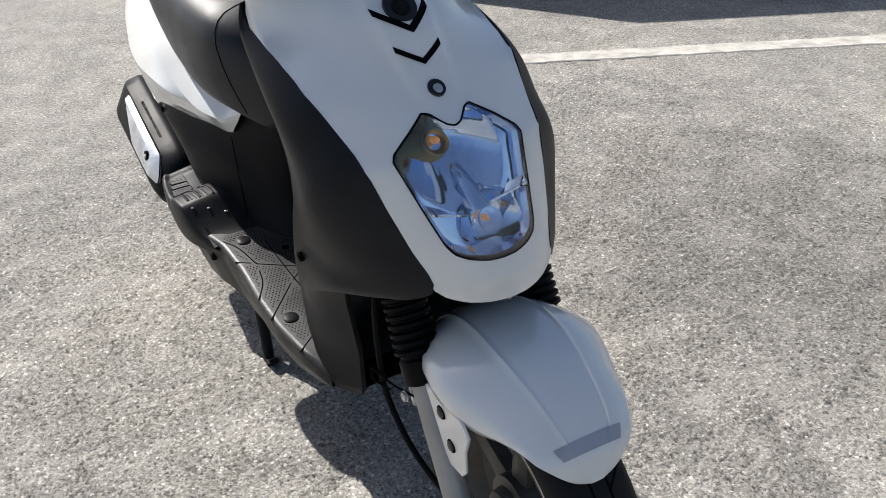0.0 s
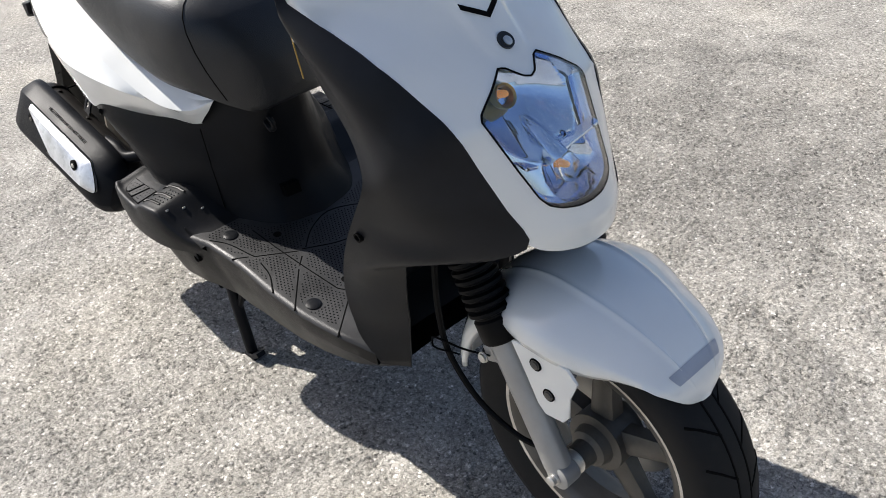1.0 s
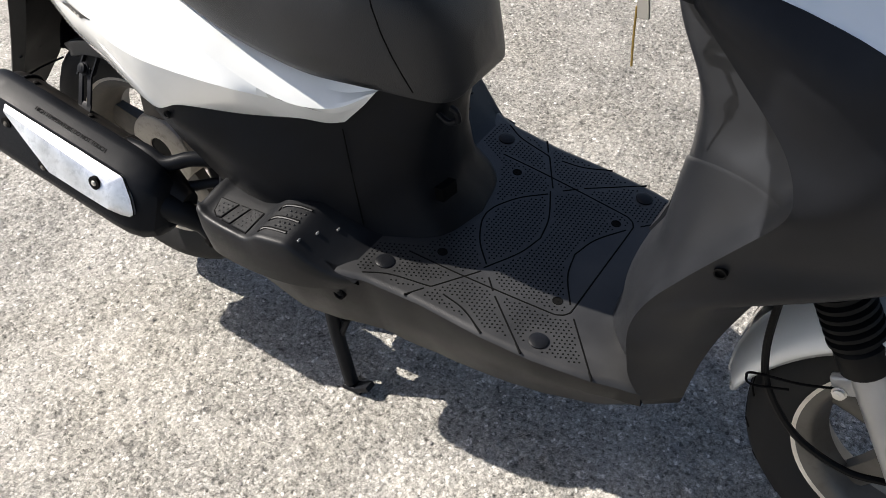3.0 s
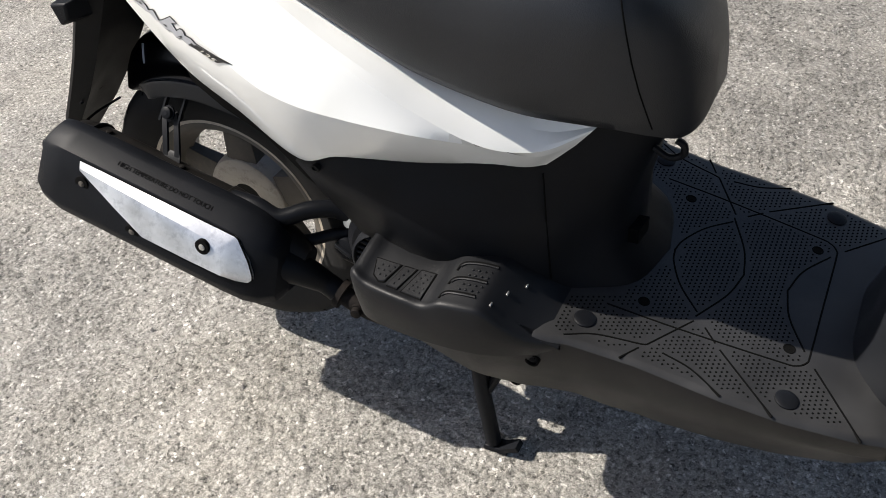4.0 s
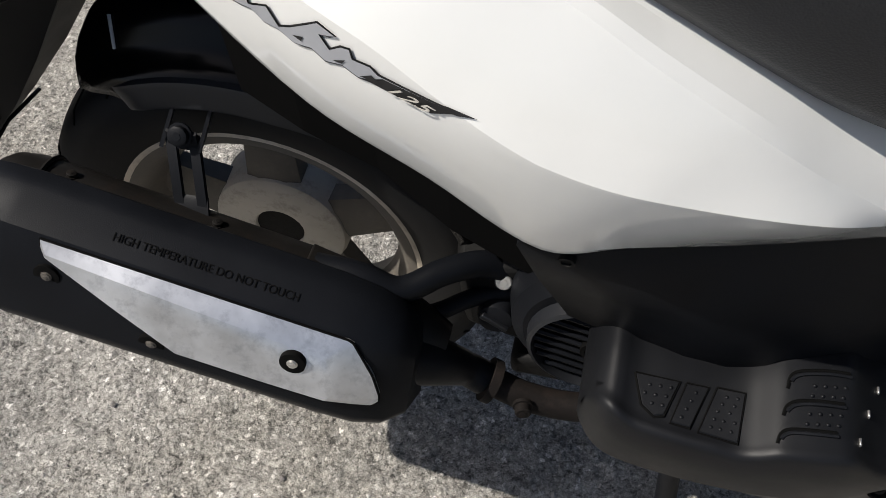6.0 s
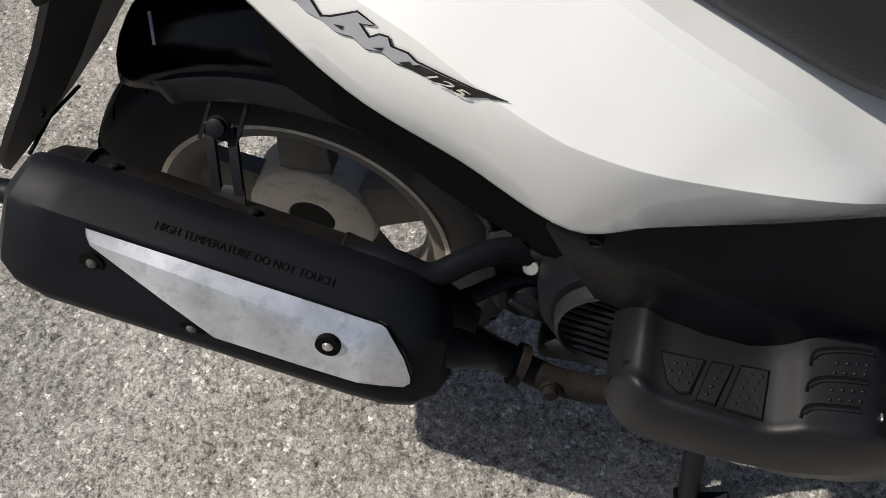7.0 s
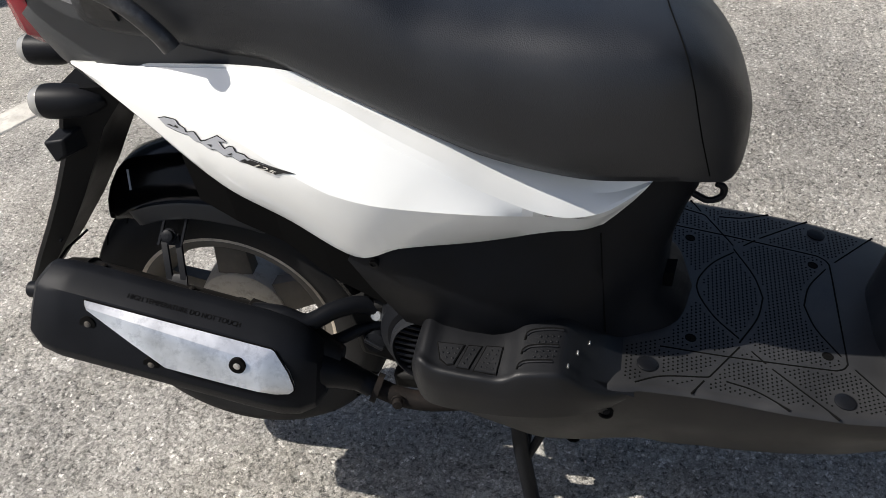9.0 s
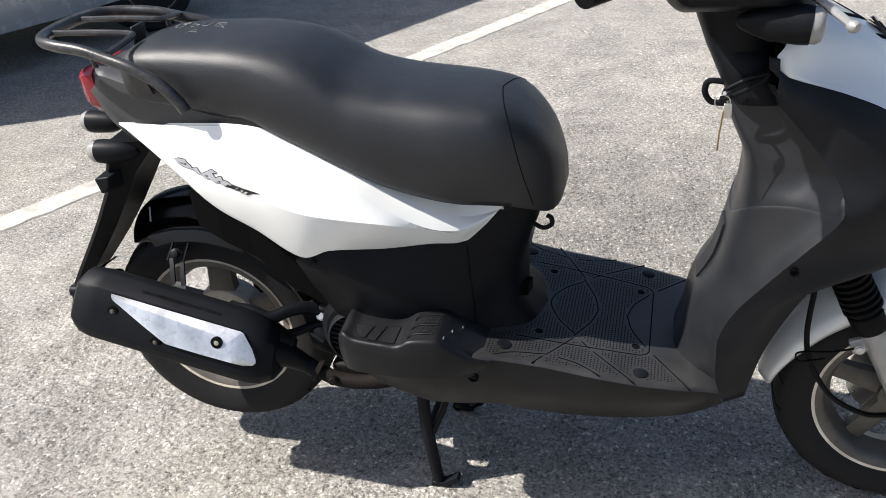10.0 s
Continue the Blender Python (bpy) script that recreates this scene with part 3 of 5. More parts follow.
def build_fairing():
    n = 120
    lamp = ring_points(LAMP, n)
    outer = []
    half = [(0.0, 0.985), (0.07, 0.975), (0.125, 0.955), (0.143, 0.93)] + [(b, a) for a, b, c in F_EDGE[9:1:-1]] + [(0.074, 0.607), (0.055, 0.600), (0.028, 0.596), (0, 0.595)]
    edge = ring_points(half, 900)
    mid = (0.0, 0.735)
    ea = np.array([math.atan2((z - mid[1]) * 0.55, y) for y, z in edge])
    for y, z in lamp:
        a = math.atan2((z - mid[1]) * 0.9, y)
        d = np.abs(np.angle(np.exp(1j * (ea - a))))
        outer.append(edge[int(np.argmin(d))])
    rows = []
    steps = [0, 0.03, 0.08, 0.15, 0.25, 0.35, 0.45, 0.55, 0.65, 0.75, 0.85, 0.93, 1.0]
    rows.append([on_fairing(y * 0.985, 0.735 + (z - 0.735) * 0.985, -0.010) for y, z in lamp])
    for f in steps:
        rows.append([on_fairing(a + (c - a) * f, b + (d - b) * f) for (a, b), (c, d) in zip(lamp, outer)])
    rows.append([on_fairing(c, d, -0.012) + Vector((0, -0.02 * c, 0)) for c, d in outer])
    bm = bmesh.new()
    add_grid(bm, rows, True)
    fair = part("front_fairing", bm, WHITE, scooter, "glossy white front fairing with chevron vents", True, smooth=50)
    # chevron slots
    for z0, w, h in ((0.868, 0.030, 0.0068), (0.903, 0.036, 0.0075), (0.94, 0.04, 0.008)):
        bm = bmesh.new()
        for sgn in (-1, 1):
            prev = []
            for k in range(9):
                y = sgn * w * k / 8
                zb = z0 + 0.55 * abs(y)
                prev.append([on_fairing(y, zb, 0.0012), on_fairing(y, zb + h, 0.0012), on_fairing(y, zb + h, -0.008), on_fairing(y, zb, -0.008)])
            loft(prev, True, bm)
        part("vent_slot", bm, DARK, fair, "black chevron vent slot", True, smooth=0)
    for y, z, r in ((0, 0.842, 0.0075), (0, 0.928, 0.014)):
        c = on_fairing(y, z, 0.001)
        part("screw_recess", lathe(c + Vector((-0.003, 0, 0)), (0.75, 0, 0.65), [(0, r * 1.5), (0.004, r * 1.45), (0.004, r * 1.1)], 24), SATIN, fair, "", True)
        bolt("screw", c, (0.75, 0, 0.65), r * 0.8, fair, STEEL if r < 0.01 else BLACK, 0.004, True)
    # headlight
    head = new("headlight")
    head.parent, head.empty_display_size, head["label"] = scooter, 0.03, "clear headlight with chrome reflector and two bulbs"
    seal = [on_fairing(y * 0.99, 0.735 + (z - 0.735) * 0.99, 0.0005) for y, z in lamp]
    part("seal", tube(seal + seal[:1], 0.0013, 6, None, False), DARK, head, "", True)
    mid_z = 0.738
    rows = [[on_fairing(y * f, mid_z + (z - mid_z) * f, d) for y, z in lamp] for f, d in ((0.985, -0.001), (0.968, -0.002), (0.955, -0.005), (0.95, -0.010))]
    part("bezel", sheet([r + r[:1] for r in rows]), SATIN, head, "grey inner bezel", True, smooth=50)
    up, low = Vector((1.244, -0.010, 0.772)), Vector((1.312, 0.008, 0.685))

    def cup(y, z):
        """Depth of the twin reflector bowls behind the lens, with flutes round each bulb."""
        deep = 0.010
        for c, d, f, n in ((up, 0.062, 0.085, 18), (low, 0.044, 0.060, 14)):
            r2, a = (y - c.y) ** 2 + (z - c.z) ** 2, math.atan2(z - c.z, y - c.y) * n / (2 * math.pi)
            flute = 0.0007 * abs(a - math.floor(a) - 0.5) * min(1.0, r2 / 0.0006)
            deep = max(deep, d - r2 / f + flute)
        return deep

    rows = []
    for k in range(30):
        f = 0.952 * (1 - k / 30)
        rows.append([on_fairing(y * f, mid_z + (z - mid_z) * f, -0.006 - cup(y * f, mid_z + (z - mid_z) * f) * min(1.0, k / 2)) for y, z in lamp])
    bm = bmesh.new()
    v = add_grid(bm, rows, True)
    bm.faces.new(v[-1])
    part("reflector", bm, CHROME, head, "fluted chrome twin reflector", True, smooth=22)
    for sgn, z in ((-1, 0.692), (1, 0.70)):
        a, c = Vector((1.318, 0.066 * sgn, z + 0.022)), Vector((1.302, 0.015 * sgn, z))
        part("divider", prism([a, c, c + Vector((-0.012, 0, 0.004)), a + Vector((-0.012, 0, 0.004))], (0, 0, 0.0045)), CHROME, head, "", True, bevel=0.001)
    part("bulb_ring", lathe(up, (1, 0, 0.35), [(-0.016, 0.015), (0, 0.0165), (0.003, 0.0155), (0.001, 0.0125), (-0.008, 0.010)], 28, cap=False), BRASS, head, "brass coloured bulb ring", True)
    part("bulb", lathe(up + Vector((-0.008, 0, 0)), (1, 0, 0.35), [(0, 0.0052), (0.008, 0.005), (0.013, 0.0035), (0.015, 0.001)], 20), BULB, head, "amber tinted signal bulb", True)
    part("bulb_shroud", tube([up + Vector((0.002, 0.014, -0.035)), Vector((1.278, 0.0, 0.722)), low + Vector((-0.012, -0.003, 0.010))], [0.010, 0.014, 0.017], 20, None, True), CHROME, head, "", True)
    part("bulb", lathe(low + Vector((-0.006, -0.004, 0.004)), (1, 0, 0.2), [(0, 0.0045), (0.006, 0.0042), (0.010, 0.003), (0.012, 0.001)], 16), BULB, head, "amber tinted headlight bulb", True)
    prof = [(-0.006, 0.019), (0.0, 0.0195), (0.003, 0.018)] + [(0.004 + 0.0007 * (k % 2) + 0.0005 * k, 0.0165 - 0.002 * k) for k in range(8)]
    part("bulb_lens", lathe(low, (1, 0, 0.2), prof, 28), GLASS, head, "ribbed clear inner lens", True)
    rows = []
    for f in (1.0, 0.92, 0.8, 0.6, 0.4, 0.2, 0.04):
        rows.append([on_fairing(y * f, 0.738 + (z - 0.738) * f, 0.0015 + 0.006 * (1 - f * f)) for y, z in lamp])
    back = [[p + Vector((-0.003, 0, 0)) for p in r] for r in rows[::-1]]
    bm = bmesh.new()
    v = add_grid(bm, rows + back, True)
    lens = part("lens", bm, GLASS, head, "clear curved plastic lens", True, smooth=60)
    lens.visible_shadow = False


build_fairing()

# -- leg shield wings, knee panel --
S_EDGE = [(1.045, -0.150, 0.868), (1.09, -0.160, 0.815), (1.135, -0.168, 0.755), (1.152, -0.178, 0.710), (1.146, -0.184, 0.682), (1.108, -0.183, 0.632), (1.062, -0.180, 0.572), (1.015, -0.174, 0.502), (0.992, -0.173, 0.445), (0.990, -0.176, 0.398), (0.992, -0.172, 0.35), (1.008, -0.155, 0.29)]


def build_wing(sgn):
    trim = 0.032 if sgn > 0 else 0.0
    s = spline(S_EDGE, 5)
    f = [(c, -b, a) for a, b, c in F_EDGE[10:1:-1]]
    f = spline(f + [(1.27, -0.115, 0.588), (1.20, -0.135, 0.568), (1.139 - trim, -0.143, 0.544), (1.100 - trim, -0.137, 0.47), (1.068 - trim, -0.13, 0.38), (1.045 - trim, -0.124, 0.283)], 6)
    n = 60

    def even(line):
        d = np.r_[0, np.cumsum([(b - a).length for a, b in zip(line, line[1:])])]
        t = np.linspace(0, d[-1], n)
        return [Vector([float(np.interp(x, d, [p[k] for p in line])) for k in range(3)]) for x in t]

    s, f = even(s), even(f)
    rows = []
    for k, (a, b) in enumerate(zip(s, f)):
        row = [a + Vector((0.010, 0.012, 0))]
        for j in range(13):
            u = j / 12
            p = a.lerp(b, u)
            p.y -= 0.026 * math.sin(math.pi * u**1.3) * math.sin(math.pi * min(1, k / n + 0.1))
            row.append(p)
        row.append(b + Vector((-0.012, 0.012, 0)))
        rows.append([Vector((p.x, p.y * -sgn, p.z)) for p in row])
    w = part("leg_shield_side", sheet(rows), LEG, scooter, "matt black plastic leg shield side", True, smooth=50, solid=0.003)
    y = -0.1815
    c = Vector((1.095, y * -sgn, 0.590))
    part("screw_recess", lathe(c, (0, sgn, 0), [(-0.008, 0.0070), (0.0005, 0.0070), (0.0005, 0.0052), (-0.003, 0.0048)], 20), DARK, w, "", True)


build_wing(-1)
build_wing(1)


KNEE = [(0.33, 0.915), (0.35, 0.925), (0.386, 0.936), (0.43, 0.944), (0.47, 0.958), (0.522, 0.985), (0.611, 1.005), (0.673, 1.016), (0.736, 1.016), (0.80, 0.992), (0.85, 0.98), (0.88, 0.975)]


def build_knee_panel():
    """Inner leg shield: a rounded middle with a hollow on each side, and a lower cover that laps over it."""
    sp = spline(S_EDGE, 6)

    def ease(f):
        c = max(0.0, min(1.0, f))
        return c * c * (3 - 2 * c)

    def seam(u):
        return 0.618 + 0.068 * ease((abs(u) - 0.05) / 0.75)

    def point(u, z, proud=0.0, pocket=0.0):
        xs = float(np.interp(-z, [-p.z for p in sp], [p.x for p in sp])) + 0.004
        ys = float(np.interp(-z, [-p.z for p in sp], [p.y for p in sp])) + 0.004
        ys *= glide(z, [(0.3, 1), (0.70, 1), (0.75, 0.98), (0.87, 0.62)])
        xc = glide(z, KNEE)
        q = glide(abs(u), [(0, 0), (0.3, 0.02), (0.5, 0.16), (0.7, 0.5), (0.85, 0.82), (1, 1)])
        return Vector((xc + (xs - xc) * q + pocket - proud * (1 - abs(u) ** 4), ys * u, z))

    us = [k / 60 for k in range(-60, 61)]
    upper = []
    for s in np.linspace(1, 0, 60):
        row = []
        for u in us:
            z = seam(u) - 0.004 + (0.874 - seam(u)) * float(s)
            wide = table(z, [(0.66, 0.50), (0.75, 0.44), (0.84, 0.36)])
            deep = ease((abs(u) - wide) / 0.25) * ease((1 - abs(u)) / 0.08) * ease((z - seam(u)) / 0.06) * ease((0.87 - z) / 0.05)
            row.append(point(u, z, 0.0, 0.035 * deep))
        upper.append(row)
    part("upper_knee_panel", sheet(upper), SATIN, scooter, "dark grey plastic inner leg shield with hollow sides", True, smooth=60)
    lower = [[point(u, seam(u) - 0.001, -0.006) for u in us]]
    lower += [[point(u, seam(u) - 0.001 - d, 0.0025 * min(1, d / 0.004)) for u in us] for d in (0, 0.0015, 0.003, 0.006)]
    lower += [[point(u, 0.335 + (seam(u) - 0.009 - 0.335) * float(s), 0.0025) for u in us] for s in np.linspace(1, 0, 36)]
    low = part("lower_knee_panel", sheet(lower), SATIN, scooter, "dark grey plastic lower leg shield", True, smooth=60)
    plate = []
    for k, (z, d) in enumerate(((0.592, -0.001), (0.591, 0.0055), (0.588, 0.007), (0.56, 0.007), (0.53, 0.007), (0.50, 0.007), (0.478, 0.007), (0.475, 0.0055), (0.474, -0.001))):
        plate.append([point(u, z, d if abs(u) < 0.155 else min(d, 0.0)) for u in (-0.165, -0.155, -0.15, -0.07, 0, 0.07, 0.15, 0.155, 0.165)])
    part("service_cover", sheet(plate), LEG, low, "narrow raised plastic service cover", True, smooth=30)


build_knee_panel()


def build_neck():
    """Handlebar cover and ignition area above the leg shield."""
    rings = []
    for x0, x1, hw, z in ((0.985, 1.08, 0.085, 0.835), (0.972, 1.075, 0.082, 0.865), (0.955, 1.06, 0.075, 0.905), (0.950, 1.05, 0.066, 0.915), (0.938, 1.05, 0.066, 0.95), (0.926, 1.05, 0.075, 0.985), (0.918, 1.05, 0.085, 1.02), (0.92, 1.05, 0.09, 1.05)):
        c, h = (x0 + x1) / 2, (x1 - x0) / 2
        rings.append([Vector((c + h * math.copysign(abs(math.cos(a)) ** 0.7, math.cos(a)), hw * math.copysign(abs(math.sin(a)) ** 0.7, math.sin(a)), z)) for a in np.linspace(0, 2 * math.pi, 32, endpoint=False)])
    part("handlebar_cover", loft(rings), BLACK, scooter, "black plastic handlebar cover", True, smooth=40)
    c, way = Vector((1.0, -0.075, 0.868)), Vector((-0.35, -0.9, 0.25))
    ring = spline([(0.975, -0.085, 0.845), (1.0, -0.098, 0.862), (1.03, -0.098, 0.880), (1.037, -0.094, 0.890), (1.01, -0.094, 0.882), (0.98, -0.085, 0.862)], 5)
    part("lock_surround", tube(ring + ring[:1], 0.0035, 8), BLACK, scooter, "", True)
    part("bag_hook", tube(spline([(0.985, -0.045, 0.86), (0.958, -0.045, 0.862), (0.952, -0.045, 0.845), (0.962, -0.045, 0.828), (0.985, -0.045, 0.825)], 5), 0.005, 8), BLACK, scooter, "black bag hook", True)


build_neck()


def build_bars_and_light_block():
    """Unseen filler between the shield and the fairing, added to stop sunlight leaking through."""
    rows = []
    for z, x0, x1, hw in ((0.50, 1.03, 1.12, 0.10), (0.56, 1.06, 1.20, 0.11), (0.60, 1.08, 1.24, 0.085), (0.64, 1.13, 1.20, 0.06), (0.68, 1.13, 1.19, 0.055), (0.74, 1.12, 1.18, 0.055), (0.79, 1.12, 1.17, 0.06), (0.83, 1.11, 1.15, 0.07), (0.875, 1.06, 1.12, 0.12), (0.92, 1.05, 1.075, 0.125)):
        rows.append([Vector((x, y, z)) for x, y in ((x0, -hw), (x1, -hw * 0.8), (x1 + 0.01, 0), (x1, hw * 0.8), (x0, hw), (x0 - 0.01, 0))])
    part("fairing_light_block", loft(rows), DARK, scooter, "", True, smooth=0)
    # handlebar and cowl lie out of view, sized by the shade they cast
    bar = part("handlebar", tube(spline([(0.800, -0.275, 1.06), (0.865, -0.18, 1.06), (0.96, -0.08, 1.05), (0.96, 0.08, 1.05), (0.865, 0.18, 1.06), (0.800, 0.275, 1.06)], 5), 0.013, 12), BLACK, scooter, "black handlebar with rubber grips", True)
    for sgn in (-1, 1):
        part("grip", tube([(0.858, 0.19 * sgn, 1.06), (0.798, 0.278 * sgn, 1.06)], 0.017, 14), BOOT, bar, "", True)
        part("switch_housing", tube(spline([(0.965, 0.10 * sgn, 1.055), (0.925, 0.13 * sgn, 1.055), (0.862, 0.186 * sgn, 1.06)], 4), [0.034] * 5 + [0.033, 0.032, 0.030, 0.026], 16), BLACK, bar, "black plastic switch housing", True)
    rows = []
    for y, x0, x1, z0, z1 in ((-0.20, 0.90, 1.05, 1.02, 1.10), (-0.15, 0.89, 1.09, 1.0, 1.13), (-0.07, 0.90, 1.12, 0.985, 1.15), (0.07, 0.90, 1.12, 0.985, 1.15), (0.15, 0.89, 1.09, 1.0, 1.13), (0.20, 0.90, 1.05, 1.02, 1.10)):
        rows.append([Vector((x, y, z)) for x, z in ((x0, z0 + 0.02), (x0 + 0.02, z0), (x1 - 0.02, z0), (x1, z0 + 0.03), (x1 - 0.03, z1), (x0 + 0.02, z1))])
    part("instrument_cowl", loft(rows), BLACK, scooter, "black instrument cowl", True, bevel=0.008)


build_bars_and_light_block()


def build_indicator(name, tip, base, stalk, r):
    """A bullet-shaped turn signal: clear lens at the tip, black housing, stalk."""
    tip, base = Vector(tip), Vector(base)
    w = (base - tip).normalized()
    ln = (base - tip).length
    ob = new(name)
    ob.parent, ob.empty_display_size = scooter, 0.02
    part("housing", lathe(tip + w * 0.016, w, [(0, r), (0.012, r * 1.03), (ln * 0.55, r * 0.95), (ln * 0.75, r * 0.72), (ln * 0.95, r * 0.4), (ln, r * 0.2)], 24), BLACK, ob, "black bullet-shaped housing", True)
    part("lens", lathe(tip, w, [(0, r * 0.55), (0.002, r * 0.8), (0.008, r * 0.95), (0.016, r * 0.97)], 24), LENS, ob, "clear ribbed signal lens", True)
    part("stalk", tube([base - w * 0.02, Vector(stalk)], [0.009, 0.012], 10), BLACK, ob, "", True)


LENS = material("clear_signal_lens", (0.22, 0.22, 0.21), 0.15, coat=0.5)
build_indicator("front_indicator", (1.092, -0.18, 0.985), (1.00, -0.17, 0.992), (1.0, -0.06, 1.0), 0.026)
lever = part("brake_lever", tube(spline([(1.03, -0.09, 1.04), (1.075, -0.15, 1.02), (1.10, -0.18, 1.005), (1.122, -0.2, 0.99)], 6), 0.006, 8), SILVER, scooter, "silver brake lever with ball end", True)
part("lever_ball", lathe((1.122, -0.2, 0.99), (0.3, -0.3, -0.1), [(-0.009, 0.002), (-0.006, 0.007), (0, 0.009), (0.006, 0.007), (0.009, 0.002)], 16), SILVER, lever, "", True)


# -- floorboard --
def floor_z(x):
    return 0.387 - 0.18 * (x - 0.675)


def floor_edge(x):
    return table(x, [(0.33, 0.20), (0.36, 0.235), (0.50, 0.245), (0.56, 0.236), (0.62, 0.214), (0.70, 0.206), (0.80, 0.206), (0.87, 0.201), (0.95, 0.186), (1.0, 0.165), (1.035, 0.135)])


def skirt_z(x):
    return table(x, [(0.33, 0.36), (0.40, 0.31), (0.48, 0.285), (0.576, 0.276), (0.66, 0.253), (0.73, 0.246), (0.83, 0.247), (0.93, 0.250), (0.99, 0.258), (1.035, 0.270)])


def build_floorboard():
    rows = []
    for x in np.linspace(0.335, 1.005, 60):
        e, z, low = floor_edge(x), floor_z(x), skirt_z(x)
        z = min(z, 0.405) - 0.02 * max(0, (x - 0.95) / 0.08) ** 2
        rows.append(both([(x, 0, z), (x, -e * 0.5, z), (x, -e + 0.010, z), (x, -e + 0.003, z - 0.0015), (x, -e, z - 0.006), (x, -e + 0.002, z - 0.03), (x, -e + 0.012, (z + low) / 2), (x, -e + 0.028, low + 0.008), (x, -e + 0.04, low), (x, -e + 0.09, low + 0.004), (x, 0, low + 0.006)]))
    half = len(rows[0]) // 2
    # deck and skirt split so each takes its lit or shaded tone
    deck = [r[half - 4 : half + 5] for r in rows]
    skirt = [r[half + 4 :] + r[: half - 3] for r in rows]
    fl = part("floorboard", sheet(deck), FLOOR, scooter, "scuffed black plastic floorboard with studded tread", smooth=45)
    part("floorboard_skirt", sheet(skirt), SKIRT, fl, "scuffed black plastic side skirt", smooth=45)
    for pts in FLOOR_LINES:
        for sgn in (1, -1):
            path = [Vector((p.x, p.y * sgn, floor_z(p.x) - 0.0009)) for p in spline([(a, -b, 0) for a, b in pts], 6)]
            # black tubes put the shade of the moulded grooves into colour
            part("tread_line", tube(path, 0.0017, 6), DARK, fl)
    # studs between the lines
    verts, faces = [], []
    count = 0
    for i in range(57):
        for j in range(-33, 34):
            x, y = 0.60 + i * 0.0058, (j + 0.5 * (i % 2)) * 0.0066
            if x > 0.925 or abs(y) > floor_edge(x) - 0.014:
                continue
            if x < 0.70 and abs(y) < table(x, [(0.60, 0.142), (0.623, 0.128), (0.654, 0.108), (0.677, 0.055), (0.70, 0.0)]):
                continue
            if x > table(abs(y), [(0, 0.829), (0.02, 0.834), (0.044, 0.842), (0.09, 0.868), (0.11, 0.882), (0.19, 0.945)]):
                continue
            if abs(abs(y) - table(x, [(0.742, 0.099), (0.781, 0.137), (0.845, 0.204)]) + 0.007) < 0.008 and x > 0.75:
                continue
            if abs(abs(y) - table(x, [(0.674, 0.203), (0.711, 0.142), (0.75, 0.087)]) - 0.007) < 0.008 and x < 0.75:
                continue
            if any(math.hypot(x - a, abs(y) - b) < 0.018 for a, b in ((0.626, 0.171), (0.866, 0.171))):
                continue
            if any(math.hypot(x - a, abs(y) - b) < 0.011 for a, b in ((0.680, 0.108), (0.854, 0.094))):
                continue
            near = min((math.hypot(x - p[0], abs(y) - abs(p[1])) for ln in TREAD_DENSE for p in ln), default=1)
            if near < 0.0065:
                continue
            o = len(verts)
            z = floor_z(x)
            verts += [(x + 0.0015 * math.cos(a), y + 0.0015 * math.sin(a), z + 0.0001) for a in np.linspace(0, 2 * math.pi, 6, endpoint=False)]
            verts += [(x + 0.0010 * math.cos(a), y + 0.0010 * math.sin(a), z + 0.0008) for a in np.linspace(0, 2 * math.pi, 6, endpoint=False)]
            faces += [(o + k, o + (k + 1) % 6, o + 6 + (k + 1) % 6, o + 6 + k) for k in range(6)] + [tuple(range(o + 6, o + 12))]
    me = bpy.data.meshes.new("tread_stud")
    me.from_pydata(verts, [], faces)
    me.materials.append(DARK)
    st = new("tread_stud", me)
    st.parent = fl
    st["kind"] = "stuff"
    for sgn in (-1, 1):
        for x, y in ((0.626, 0.171), (0.866, 0.171)):
            part("rivet", lathe((x, y * sgn, floor_z(x)), (0.18, 0, 1), [(-0.002, 0.0135), (0.0015, 0.0135), (0.003, 0.011), (0.0035, 0.004)], 24), BLACK, fl, "round plastic rivet head")
        for x, y in ((0.680, 0.108), (0.854, 0.094)):
            part("mat_bolt_recess", lathe((x, y * sgn, floor_z(x)), (0.18, 0, 1), [(-0.004, 0.0075), (0.0006, 0.0075), (0.0008, 0.006), (0.0002, 0.0055)], 18), DARK, fl)
            bolt("mat_bolt", (x, y * sgn, floor_z(x) - 0.002), (0.18, 0, 1), 0.0038, fl, DARK, 0.002)
    for x, y, z in ((0.578, -0.2225, 0.358), (0.53, -0.175, 0.250)):
        part("side_recess", lathe((x, y, z), (0, -1, 0.1), [(-0.004, 0.0095), (0.003, 0.0095), (0.003, 0.007), (0.0, 0.006)], 18), DARK, fl)
        bolt("side_bolt", (x, y, z), (0, -1, 0.1), 0.0040, fl, ENGINE, 0.002)


